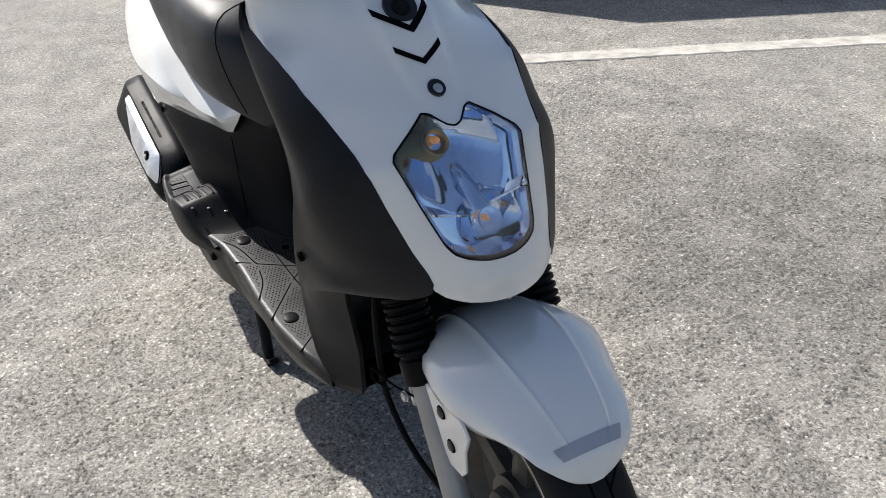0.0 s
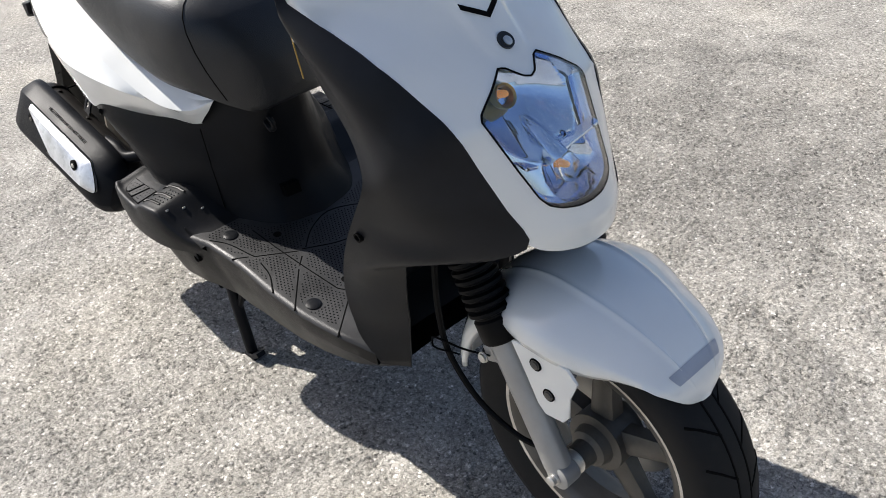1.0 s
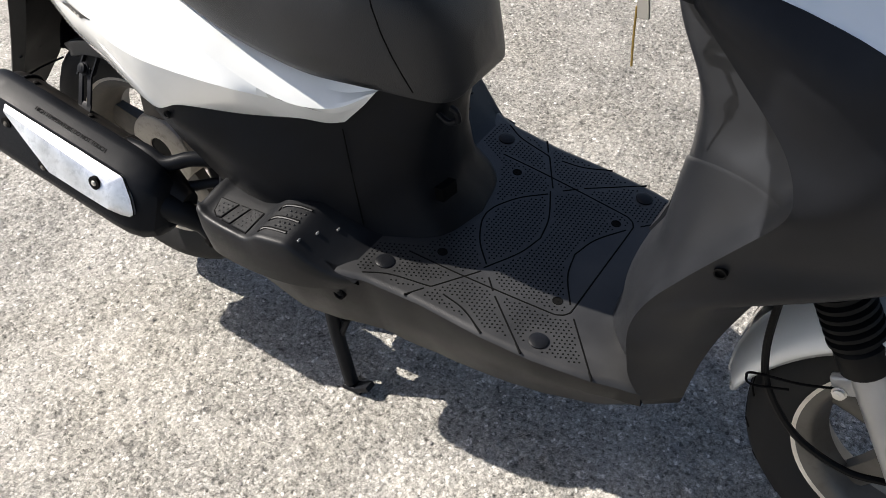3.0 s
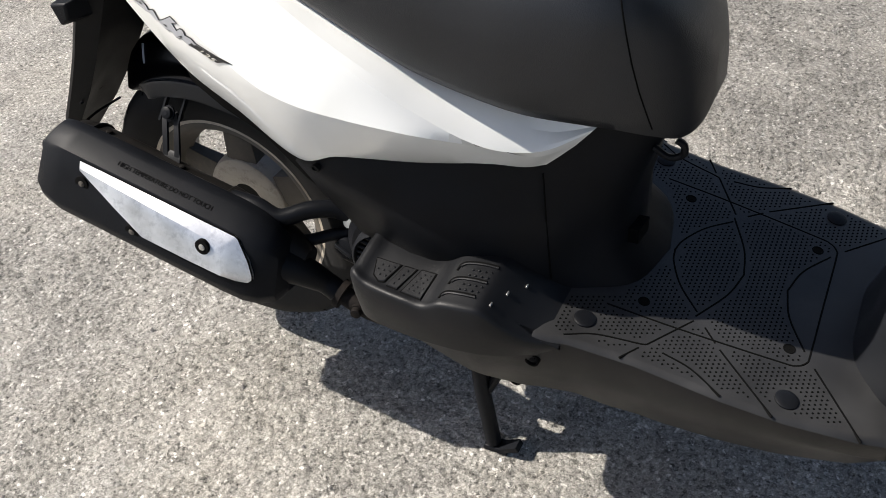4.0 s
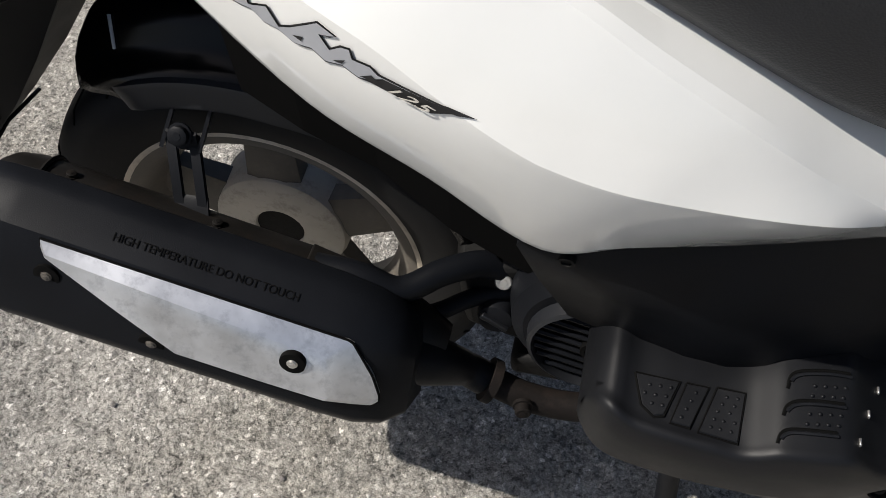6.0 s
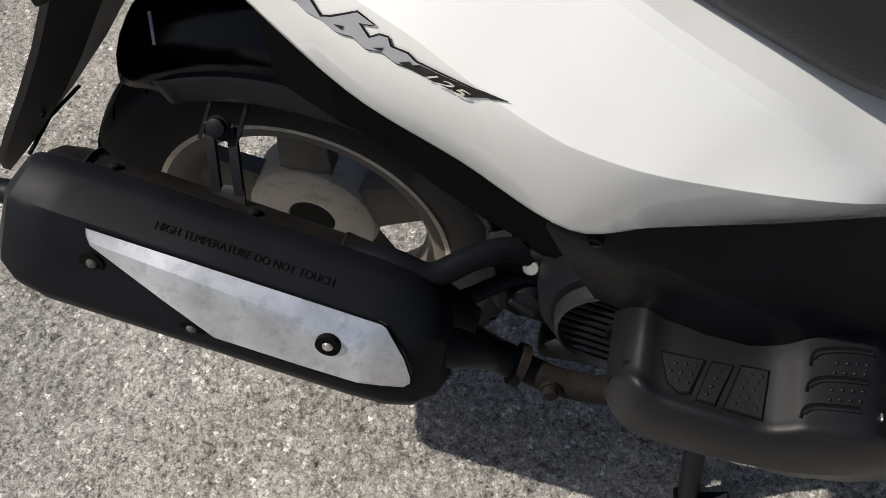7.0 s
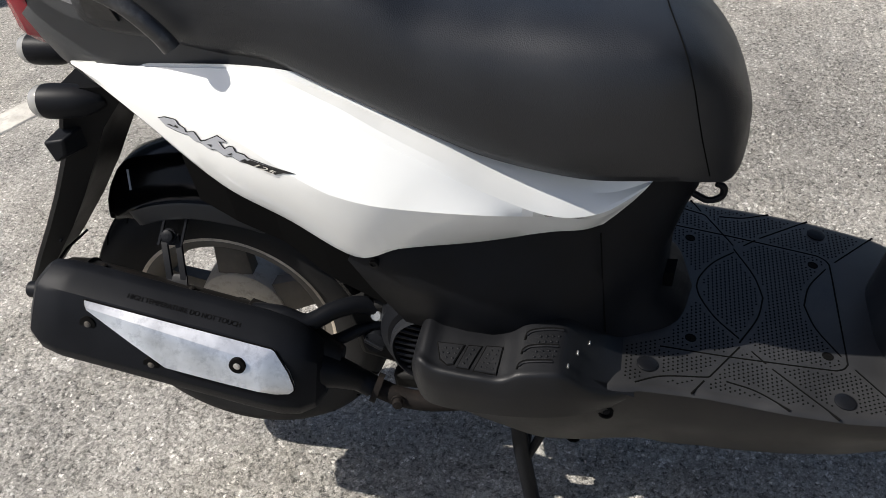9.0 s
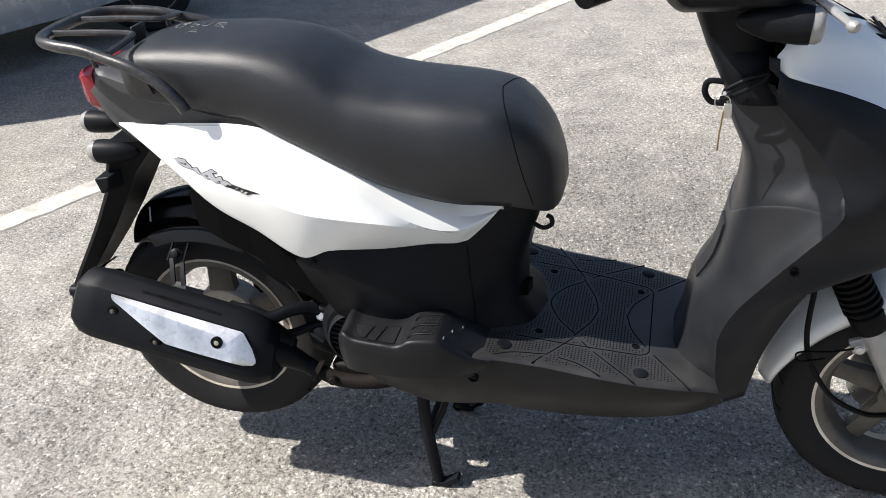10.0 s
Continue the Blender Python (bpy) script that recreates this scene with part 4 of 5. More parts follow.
# moulded lines of the floorboard: (x, distance from the middle)
FLOOR_LINES = [
    [(0.641, 0.134), (0.727, 0.130), (0.845, 0.120), (0.866, 0.116), (0.876, 0.106), (0.878, 0.09), (0.878, 0.0)],
    [(0.612, 0.206), (0.645, 0.187), (0.695, 0.175), (0.703, 0.172)],
    [(0.703, 0.172), (0.742, 0.108)],
    [(0.681, 0.206), (0.696, 0.181)],
    [(0.723, 0.175), (0.759, 0.182), (0.798, 0.203)],
    [(0.781, 0.137), (0.856, 0.202)],
    [(0.886, 0.110), (0.950, 0.188)],
    [(0.757, 0.112), (0.774, 0.130)],
    [(0.688, 0.0), (0.693, 0.023), (0.712, 0.059), (0.742, 0.092)],
    [(0.742, 0.100), (0.768, 0.045), (0.778, 0.0)],
    [(0.871, 0.09), (0.844, 0.044), (0.833, 0.0)],
]
TREAD_DENSE = [[(p.x, p.y) for p in spline([(a, b, 0) for a, b in ln], 14)] for ln in FLOOR_LINES]
build_floorboard()


STEP_TOP = [(0.330, 0.452), (0.346, 0.459), (0.356, 0.459), (0.366, 0.4535), (0.375, 0.452), (0.44, 0.450), (0.458, 0.453), (0.478, 0.4635), (0.522, 0.4625), (0.532, 0.456), (0.556, 0.430), (0.580, 0.409), (0.612, 0.394)]
STEP_EDGE = [(0.330, 0.236), (0.36, 0.252), (0.40, 0.259), (0.45, 0.262), (0.50, 0.260), (0.54, 0.252), (0.58, 0.234), (0.612, 0.214)]


def step_top(x, y):
    """Height of the foot step's tread at a distance from the middle plane."""
    top, e = glide(x, STEP_TOP), glide(x, STEP_EDGE)
    lip = 0.003 * max(0.0, min(1.0, (0.45 - x) / 0.02)) * max(0.0, min(1.0, (y - e + 0.014) / 0.006))
    return top - 0.19 * max(0.0, min(y, e - 0.008) - 0.19) + lip


def build_step(sgn):
    """Raised passenger foot step: three studded pads, a shoulder, and three ribs before the drain slots."""
    rows = []
    for x in [0.330, 0.3305, 0.332, 0.335, 0.34, 0.346, 0.351, 0.356, 0.362, 0.368] + list(np.linspace(0.374, 0.612, 46)):
        e = glide(x, STEP_EDGE)
        back = math.sqrt(max(0.0, 1 - ((0.356 - min(x, 0.356)) / 0.0265) ** 2))
        e -= 0.024 * (1 - back)
        low = min(floor_z(x), 0.405) - 0.035
        line = [(y, low + (step_top(x, y) - low) * (0.35 + 0.65 * back)) for y in (0.12, 0.19, 0.205, 0.225, e - 0.018, e - 0.013, e - 0.009, e - 0.005)]
        out = line[-1][1]
        line += [(e - 0.002, out - 0.002), (e, out - 0.006), (e - 0.001, (out + low) / 2), (e - 0.008, low), (0.12, low)]
        rows.append([Vector((x, y * sgn, z)) for y, z in line])
    st = part("foot_step", loft(rows), STEP, scooter, "moulded black passenger foot step", smooth=42)
    pads = (((0.369, 0.212), (0.402, 0.212), (0.393, 0.240), (0.386, 0.242), (0.376, 0.235)), ((0.408, 0.212), (0.424, 0.212), (0.413, 0.245), (0.399, 0.244)), ((0.431, 0.211), (0.451, 0.212), (0.448, 0.250), (0.420, 0.247)))
    studs = (((0.380, 0.219), (0.388, 0.2185), (0.396, 0.218), (0.377, 0.226), (0.385, 0.226), (0.393, 0.2255), (0.383, 0.233), (0.391, 0.233)), ((0.415, 0.218), (0.412, 0.225), (0.409, 0.232), (0.406, 0.239)), ((0.438, 0.217), (0.446, 0.217), (0.435, 0.223), (0.444, 0.223), (0.432, 0.229), (0.441, 0.229), (0.430, 0.2355), (0.437, 0.236), (0.445, 0.236), (0.428, 0.242), (0.435, 0.2425), (0.443, 0.243)))
    for quad, dots in zip(pads, studs):
        rim = [Vector((x, y * sgn, step_top(x, y) + 0.0003)) for x, y in quad]
        c = sum(rim, Vector()) / len(rim)
        pad = part("tread_pad", prism([p + (p - c) * 0.03 for p in rim], (0, 0, 0.0016), inset=0.0012), STEP, st, smooth=30)
        # black line round the pad paints its groove's shade
        part("pad_groove", tube([p + (p - c) * 0.05 for p in rim + rim[:1]], 0.0012, 6), DARK, pad)
        bm = bmesh.new()
        for x, y in dots:
            lathe((x, y * sgn, step_top(x, y) + 0.0014), (0, 0, 1), [(0, 0.0017), (0.0012, 0.0014), (0.0016, 0.0008)], 8, bm)
        part("pad_stud", bm, STEP, pad, smooth=60)
    for line in (((0.479, 0.208), (0.481, 0.198), (0.489, 0.193), (0.508, 0.189), (0.524, 0.187)), ((0.477, 0.229), (0.479, 0.222), (0.486, 0.217), (0.502, 0.214), (0.520, 0.212)), ((0.474, 0.250), (0.476, 0.243), (0.482, 0.239), (0.498, 0.237), (0.515, 0.235))):
        path = spline([(x, y * sgn, step_top(x, y) + 0.0002) for x, y in line], 5)
        # black line standing in for the shaded crease behind each rib
        part("rib_groove", tube(path, 0.0014, 6), DARK, st)
        part("rib", tube([p + Vector((0.001, 0.0026 * sgn, 0.0)) for p in path[4:]], 0.0016, 6), STEP, st)
    for x0, y0 in ((0.498, 0.203), (0.495, 0.225)):
        bm = bmesh.new()
        for k in range(4):
            for o in (0.0, 0.008):
                x, y = x0 + 0.0075 * k - o * 0.2, y0 - 0.0012 * k + o
                lathe((x, y * sgn, step_top(x, y)), (0, 0, 1), [(0, 0.0016), (0.0012, 0.0013), (0.0016, 0.0007)], 8, bm)
        part("rib_stud", bm, STEP, st, smooth=60)
    for x, y in ((0.555, 0.177), (0.543, 0.206), (0.534, 0.234)):
        part("drain_slot", box((x, y * sgn, step_top(x, y) + 0.0005), (0.0022, 0.0065, 0.004)), STEEL if sgn < 0 else BLACK, st, bevel=0.001)


build_step(-1)
build_step(1)

# -- centre body --
def build_centre_body():
    def ring(z, half):
        line = spline([(x, -y, z) for x, y in half], 4)
        return line + [Vector((p.x, -p.y, p.z)) for p in line[-2::-1]]

    rings = [
        ring(0.36, [(0.33, 0.12), (0.45, 0.150), (0.561, 0.142), (0.624, 0.120), (0.672, 0.080), (0.690, 0.0)]),
        ring(0.40, [(0.33, 0.13), (0.45, 0.165), (0.555, 0.146), (0.615, 0.116), (0.660, 0.075), (0.678, 0.0)]),
        ring(0.43, [(0.31, 0.15), (0.44, 0.182), (0.55, 0.146), (0.60, 0.105), (0.635, 0.070), (0.650, 0.0)]),
        ring(0.47, [(0.297, 0.158), (0.43, 0.184), (0.55, 0.144), (0.60, 0.100), (0.637, 0.066), (0.651, 0.0)]),
        ring(0.51, [(0.285, 0.168), (0.41, 0.182), (0.55, 0.138), (0.60, 0.098), (0.640, 0.062), (0.655, 0.0)]),
        ring(0.57, [(0.268, 0.178), (0.33, 0.187), (0.42, 0.166), (0.55, 0.120), (0.655, 0.055), (0.670, 0.0)]),
        ring(0.60, [(0.290, 0.165), (0.33, 0.170), (0.40, 0.160), (0.55, 0.112), (0.668, 0.05), (0.680, 0.0)]),
        ring(0.65, [(0.30, 0.13), (0.33, 0.13), (0.40, 0.13), (0.55, 0.10), (0.675, 0.045), (0.69, 0.0)]),
    ]
    body = part("centre_body_cover", loft(rings), BLACK, scooter, "matt black plastic body cover under the seat", True, smooth=45)
    for sgn in (-1, 1):
        part("body_screw", lathe((0.304, 0.1868 * sgn, 0.573), (-0.1, sgn, 0), [(-0.004, 0.006), (0.002, 0.006), (0.002, 0.004), (0, 0.0035)], 14), ENGINE, body, "", True)
    part("seam", tube([(0.567, -0.118, 0.58), (0.569, -0.128, 0.50), (0.572, -0.137, 0.42)], 0.0011, 5), DARK, body, "", True)
    part("hook", tube(spline([(0.672, -0.045, 0.592), (0.690, -0.05, 0.585), (0.705, -0.05, 0.592), (0.706, -0.05, 0.606), (0.698, -0.05, 0.612)], 5), 0.0045, 8), BLACK, body, "black helmet hook", True)
    part("lower_vent", prism([(0.628, -0.05, 0.43), (0.632, -0.02, 0.43), (0.634, -0.02, 0.455), (0.63, -0.05, 0.455)], (0.026, 0, 0)), DARK, body, "", True)


build_centre_body()

# -- white side panels --
PANEL = [
    # top edge, shoulder ridge, crease, lower edge: (x, half width, z)
    [(-0.060, 0.079, 0.803), (-0.060, 0.080, 0.802), (-0.059, 0.082, 0.800), (-0.058, 0.080, 0.798)],
    [(0.070, 0.108, 0.814), (0.070, 0.114, 0.811), (0.058, 0.132, 0.783), (0.035, 0.128, 0.746)],
    [(0.205, 0.128, 0.820), (0.203, 0.135, 0.814), (0.160, 0.176, 0.744), (0.130, 0.163, 0.673)],
    [(0.285, 0.117, 0.794), (0.285, 0.152, 0.780), (0.240, 0.197, 0.708), (0.210, 0.180, 0.633)],
    [(0.340, 0.117, 0.768), (0.338, 0.164, 0.750), (0.300, 0.204, 0.687), (0.286, 0.191, 0.586)],
    [(0.400, 0.115, 0.738), (0.395, 0.171, 0.716), (0.350, 0.203, 0.676), (0.340, 0.188, 0.600)],
    [(0.463, 0.110, 0.704), (0.455, 0.168, 0.674), (0.448, 0.186, 0.657), (0.430, 0.158, 0.591)],
    [(0.515, 0.104, 0.684), (0.520, 0.155, 0.634), (0.520, 0.146, 0.627), (0.510, 0.133, 0.590)],
    [(0.580, 0.094, 0.657), (0.572, 0.128, 0.622), (0.565, 0.128, 0.612), (0.545, 0.119, 0.584)],
    [(0.630, 0.089, 0.652), (0.620, 0.098, 0.640), (0.602, 0.104, 0.620), (0.567, 0.113, 0.588)],
]


def build_side_panel(sgn):
    keys = [st[2][0] for st in PANEL]
    ts = [a + (b - a) * k / 6 for a, b in zip(keys, keys[1:]) for k in range(6)] + [keys[-1]]
    cols = [[Vector([glide(t, [(key, st[k][c]) for key, st in zip(keys, PANEL)]) for c in range(3)]) for t in ts] for k in range(4)]
    rows = []
    for t, r, c, b in zip(*cols):
        line = [t + Vector((0, -0.008, -0.014)), t, t.lerp(r, 0.5) + Vector((0, -0.002, -0.002)), t.lerp(r, 0.85), r.lerp(c, 0.04)]
        soft = max(0.0, min(1.0, (0.28 - c.x) / 0.10))
        for u in (0.15, 0.3, 0.45, 0.6, 0.85 - 0.12 * soft, 0.985 - 0.12 * soft):
            p = r.lerp(c, u)
            p.y += 0.002 * math.sin(math.pi * u) * min(1, (c - r).length / 0.1)
            line.append(p)
        line += [c.lerp(b, 0.02 + 0.2 * soft), c.lerp(b, 0.5) + Vector((0, 0.001, 0)), c.lerp(b, 0.92), b + Vector((0, -0.002, 0)), b + Vector((0, -0.014, 0.002))]
        rows.append([Vector((p.x, p.y * sgn, p.z)) for p in line])
    pan = part("side_panel", sheet(rows), WHITE, scooter, "glossy white rear side panel with grey model decal", True, smooth=14)
    return rows, pan


panel_rows, panel_right = build_side_panel(-1)
build_side_panel(1)


def build_decal():
    """The model mark as plain swashes, and the figures after it."""
    bm = bmesh.new()
    add_grid(bm, panel_rows)
    bm.normal_update()
    tree = BVHTree.FromBMesh(bm)
    bm.free()
    start, way, up = Vector((0.070, 0, 0.758)), Vector((0.972, 0, -0.2346)), Vector((0.2346, 0, 0.972))
    size = 0.179

    def on(s, t, out):
        p = start + (way * s + up * t) * size
        hit = tree.ray_cast(Vector((p.x, -0.6, p.z)), Vector((0, 1, 0)))
        return (hit[0] + hit[1] * (-out if hit[1].y > 0 else out)) if hit[0] else Vector((p.x, -0.2, p.z))

    shape = [(-0.008, 0.0), (0.055, 0.040), (0.142, 0.057), (0.167, 0.032), (0.212, 0.025), (0.222, 0.002), (0.284, 0.033), (0.334, -0.014), (0.368, 0.006), (0.458, 0.080), (0.529, 0.062), (0.506, 0.044), (0.476, 0.035), (0.512, 0.006), (0.543, 0.037), (0.577, 0.045), (0.593, 0.014), (0.651, 0.021), (0.682, 0.004), (0.915, 0.006), (1.011, 0.002), (0.932, -0.012), (0.869, -0.049), (0.66, -0.046), (0.619, -0.053), (0.561, -0.038), (0.506, -0.057), (0.453, -0.037), (0.391, -0.056), (0.33, -0.039), (0.28, -0.046), (0.233, -0.023), (0.197, -0.032), (0.124, -0.040), (0.056, -0.039)]

    def film(name, outline, inset, mat, out):
        pts = [Vector((s, t)) * size for s, t in outline]
        n = len(pts)
        moved = []
        for k in range(n):
            a, b = (pts[k] - pts[k - 1]).normalized(), (pts[(k + 1) % n] - pts[k]).normalized()
            nrm = Vector((a.y + b.y, -a.x - b.x))
            if nrm.length > 0.05:
                nrm.normalize()
            moved.append(pts[k] + nrm * inset)
        bm = bmesh.new()
        ring = []
        for a, b in zip(moved, moved[1:] + moved[:1]):
            steps = max(1, int((b - a).length / 0.003))
            ring += [a.lerp(b, k / steps) for k in range(steps)]
        face = bm.faces.new([bm.verts.new((p.x, p.y, 0)) for p in ring])
        bmesh.ops.triangulate(bm, faces=[face])
        for v in bm.verts:
            v.co = on(v.co.x / size, v.co.y / size, out)
        return part(name, bm, mat, panel_right, "", True, smooth=60)

    film("decal_outline", shape, 0.0, DECAL_BLACK, 0.0010)
    film("decal_fill", shape[:19] + [(0.905, 0.004), (0.900, -0.005), (0.70, -0.011), (0.655, -0.042)] + shape[24:], 0.0012, DECAL_GREY, 0.0016)
    for hole in (((0.066, -0.013), (0.104, 0.004), (0.128, -0.007)), ((0.124, -0.006), (0.146, 0.022), (0.165, 0.004)), ((0.384, -0.019), (0.422, -0.004), (0.416, -0.025)), ((0.529, -0.030), (0.571, -0.005), (0.560, -0.026)), ((0.626, -0.037), (0.662, -0.010), (0.694, -0.029))):
        film("decal_counter", hole, 0.0, DECAL_BLACK, 0.0021)
    a, b, t = on(0.69, -0.043, 0.0021), on(0.87, -0.046, 0.0021), on(0.78, 0.02, 0.0021)
    x = (b - a).normalized()
    nrm = x.cross(t - a).normalized()
    m = Matrix((x, nrm.cross(x), nrm)).transposed().to_4x4()
    m.translation = a.lerp(b, 0.5) + nrm.cross(x) * 0.0004 + nrm * 0.0006
    m.translation.y += lean_of(m.translation.z)
    m = m @ Matrix.Diagonal((1.6, 1, 1, 1))
    words("decal_figures", "125", 0.0072, m, LINE, panel_right, 0.0002, 0.5, width=0.0185)


build_decal()

# -- tail --
def build_tail():
    rows = []
    for x, top, low, ht, hl in ((-0.105, 0.895, 0.815, 0.050, 0.062), (-0.09, 0.900, 0.795, 0.062, 0.070), (-0.06, 0.898, 0.765, 0.074, 0.078), (0.0, 0.885, 0.735, 0.092, 0.090), (0.1, 0.868, 0.72, 0.11, 0.11), (0.2, 0.845, 0.70, 0.118, 0.12), (0.30, 0.80, 0.66, 0.125, 0.12)):
        mid = low + (top - low) * 0.45
        rows.append(both([(x, 0, top), (x, -ht * 0.8, top), (x, -ht, top - 0.008), (x, -max(ht, hl) - 0.004, mid + 0.01), (x, -hl, mid - 0.012), (x, -hl * 0.8, low), (x, 0, low)]))
    tail = part("tail_cover", loft(rows), TAIL, scooter, "dark grey plastic tail cover", True, smooth=40)
    rows = []
    for x, s in ((-0.134, 0.55), (-0.128, 0.8), (-0.112, 0.97), (-0.09, 1.02)):
        zt, zl = 0.9, 0.812
        c = (zt + zl) / 2
        rows.append(both([(x, -y * s, c + (z - c) * s) for y, z in ((0, zt), (0.05, zt), (0.066, zt - 0.01), (0.068, zl + 0.02), (0.05, zl), (0, zl))]))
    part("tail_light", loft(rows), RED, scooter, "red tail light lens", True, smooth=40)
    for sgn in (-1, 1):
        x = -0.142 if sgn < 0 else -0.255
        build_indicator("rear_indicator", (x, 0.076 * sgn, 0.741), (x + 0.082, 0.072 * sgn, 0.740), (-0.045, 0.05 * sgn, 0.745), 0.0235)
    # number plate bracket and splash guard
    rows = []
    for x0, w, hw, z, o in ((-0.105, 0.10, 0.070, 0.76, -0.055), (-0.128, 0.065, 0.062, 0.70, -0.062), (-0.145, 0.052, 0.060, 0.655, -0.060), (-0.190, 0.048, 0.057, 0.585, -0.055), (-0.236, 0.044, 0.052, 0.52, -0.052), (-0.284, 0.036, 0.046, 0.455, -0.050), (-0.328, 0.024, 0.034, 0.395, -0.048), (-0.348, 0.010, 0.016, 0.358, -0.047)):
        x1 = x0 + w
        rows.append([Vector((x, y + o, z)) for x, y in ((x1, -hw * 0.9), (x0 + 0.01, -hw), (x0, -hw * 0.9), (x0 - 0.004, 0), (x0, hw * 0.9), (x0 + 0.01, hw), (x1, hw * 0.9), (x1 - 0.012, 0))])
    g = part("splash_guard", loft(rows), BOOT, scooter, "long black rear splash guard", smooth=35)
    for k in range(5):
        z = 0.66 - 0.055 * k
        x = table(z, [(0.455, -0.243), (0.52, -0.185), (0.585, -0.143), (0.655, -0.095), (0.70, -0.07)])
        part("guard_rib", tube([(x - 0.012, -0.104, z + 0.002), (x - 0.020, -0.05, z), (x - 0.012, 0.0, z)], 0.0022, 5), BLACK, g)
    part("reflector_lug", prism([(-0.13, -0.115, 0.70), (-0.09, -0.115, 0.705), (-0.095, -0.115, 0.672), (-0.12, -0.115, 0.66)], (-0.01, -0.035, 0), inset=0.006), BLACK, g, bevel=0.003)


build_tail()


HUG = [(0.0, 0.300, 119), (0.024, 0.298, 119.5), (0.038, 0.291, 121), (0.046, 0.279, 124), (0.051, 0.266, 126.5), (0.057, 0.258, 127), (0.066, 0.252, 123), (0.074, 0.247, 117), (0.0765, 0.238, 113), (0.0765, 0.226, 110)]


def hug_point(y, r, deg):
    a = radians(deg)
    return Vector((REAR.x + math.cos(a) * r, y, REAR.z + math.sin(a) * r))


def build_hugger():
    rows = []
    for k in range(40):
        f = k / 39
        line = []
        for y, r, end in HUG:
            deg = 20 + (end - 20) * f
            tuck = max(0.0, (f - 0.93) / 0.07) ** 2
            line.append(hug_point(-y, r - 0.010 * tuck - 0.022 * (1 - f) ** 2 * (r - 0.22) / 0.08, deg))
        rows.append(both(line))
    h = part("rear_mudguard", sheet(rows), GLOSS, scooter, "gloss black rear wheel mudguard", smooth=60, solid=0.003)
    rows = []
    for k in range(30):
        f = k / 29
        deg = 62 + 52 * f
        e = min(1, f / 0.3, (1 - f) / 0.10) ** 0.5 if 0 < f < 1 else 0.0
        rows.append([hug_point(-y, q, deg) for y, q in ((0.0745, 0.247 - 0.006 * (1 - e)), (0.0770 + 0.003 * e, 0.2455), (0.0770 + 0.005 * e, 0.241), (0.0770 + 0.006 * e, 0.231), (0.0770 + 0.009 * e, 0.2245), (0.0770 + 0.009 * e, 0.2220), (0.0770 + 0.006 * e, 0.2205), (0.072, 0.223))])
    part("mudguard_lip", sheet(rows), SATIN, h, "moulded lip along the mudguard", smooth=40)
    # short pale grey line down the mudguard's side
    part("pale_slit", tube(spline([hug_point(-0.0395, 0.2915, 111), hug_point(-0.0470, 0.279, 111.5), hug_point(-0.0520, 0.266, 112.5)], 4), 0.0016, 6), GREYTAPE, h, "pale grey slit mark")
    # black filler between mudguard and body, standing in for the shade there
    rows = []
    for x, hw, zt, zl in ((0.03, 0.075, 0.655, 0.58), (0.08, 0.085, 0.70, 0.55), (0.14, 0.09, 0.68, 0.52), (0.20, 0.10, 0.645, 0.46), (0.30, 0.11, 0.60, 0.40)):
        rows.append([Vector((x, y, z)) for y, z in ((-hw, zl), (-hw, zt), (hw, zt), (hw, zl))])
    part("rear_shade_filler", loft(rows), DARK, scooter, "", True, smooth=0)
    # stay between the silencer and the mudguard
    st = new("silencer_stay")
    st.parent, st.empty_display_size = scooter, 0.02
    for o in (-0.011, 0.011):
        part("strap", prism([(-0.040 + o - 0.0045, -0.099, 0.506), (-0.040 + o + 0.0045, -0.099, 0.506), (-0.031 + o + 0.0045, -0.132, 0.452), (-0.031 + o - 0.0045, -0.132, 0.452)], (0, 0.006, 0.004)), BLACK, st, "black steel strap")
    part("strap_head", prism([(-0.054, -0.098, 0.514), (-0.026, -0.098, 0.514), (-0.024, -0.102, 0.499), (-0.052, -0.102, 0.499)], (0, 0.003, 0.001)), BLACK, st)
    part("strap_foot", prism([(-0.046, -0.126, 0.461), (-0.016, -0.126, 0.461), (-0.014, -0.135, 0.449), (-0.045, -0.135, 0.449)], (0, 0.004, 0.002)), BLACK, st)
    for x0, x1 in ((-0.061, -0.046), (-0.026, -0.012)):
        part("fork_plate", prism([(x0, -0.104, 0.500), (x0 + 0.004, -0.104, 0.500), (x1 + 0.001, -0.083, 0.536), (x1 - 0.002, -0.083, 0.536)], (0, 0.012, 0.002)), BLACK, st)
    bolt("stay_bolt", (-0.040, -0.097, 0.512), (0, -0.85, 0.5), 0.009, st, BLACK, 0.009)
    part("damper_bracket", box((0.222, -0.085, 0.443), (0.05, 0.02, 0.014)), BLACK, scooter, "", bevel=0.003)
    bolt("bracket_bolt", (0.228, -0.095, 0.441), (0, -1, 0.2), 0.006, scooter, STEEL, 0.006)
    part("damper_bracket", box((0.205, -0.07, 0.46), (0.06, 0.02, 0.008)), BLACK, scooter, "", bevel=0.003)
    # swing unit filling the gap between wheel and body, black in place of shade
    part("swing_unit", prism([(0.02, 0.06, 0.36), (0.16, 0.06, 0.42), (0.40, 0.06, 0.44), (0.44, 0.06, 0.30), (0.25, 0.06, 0.25), (0.03, 0.06, 0.26)], (0, 0.09, 0), inset=0.01), DARK, scooter, "cast drive unit in flat black for the shaded gap", bevel=0.006)
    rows = []
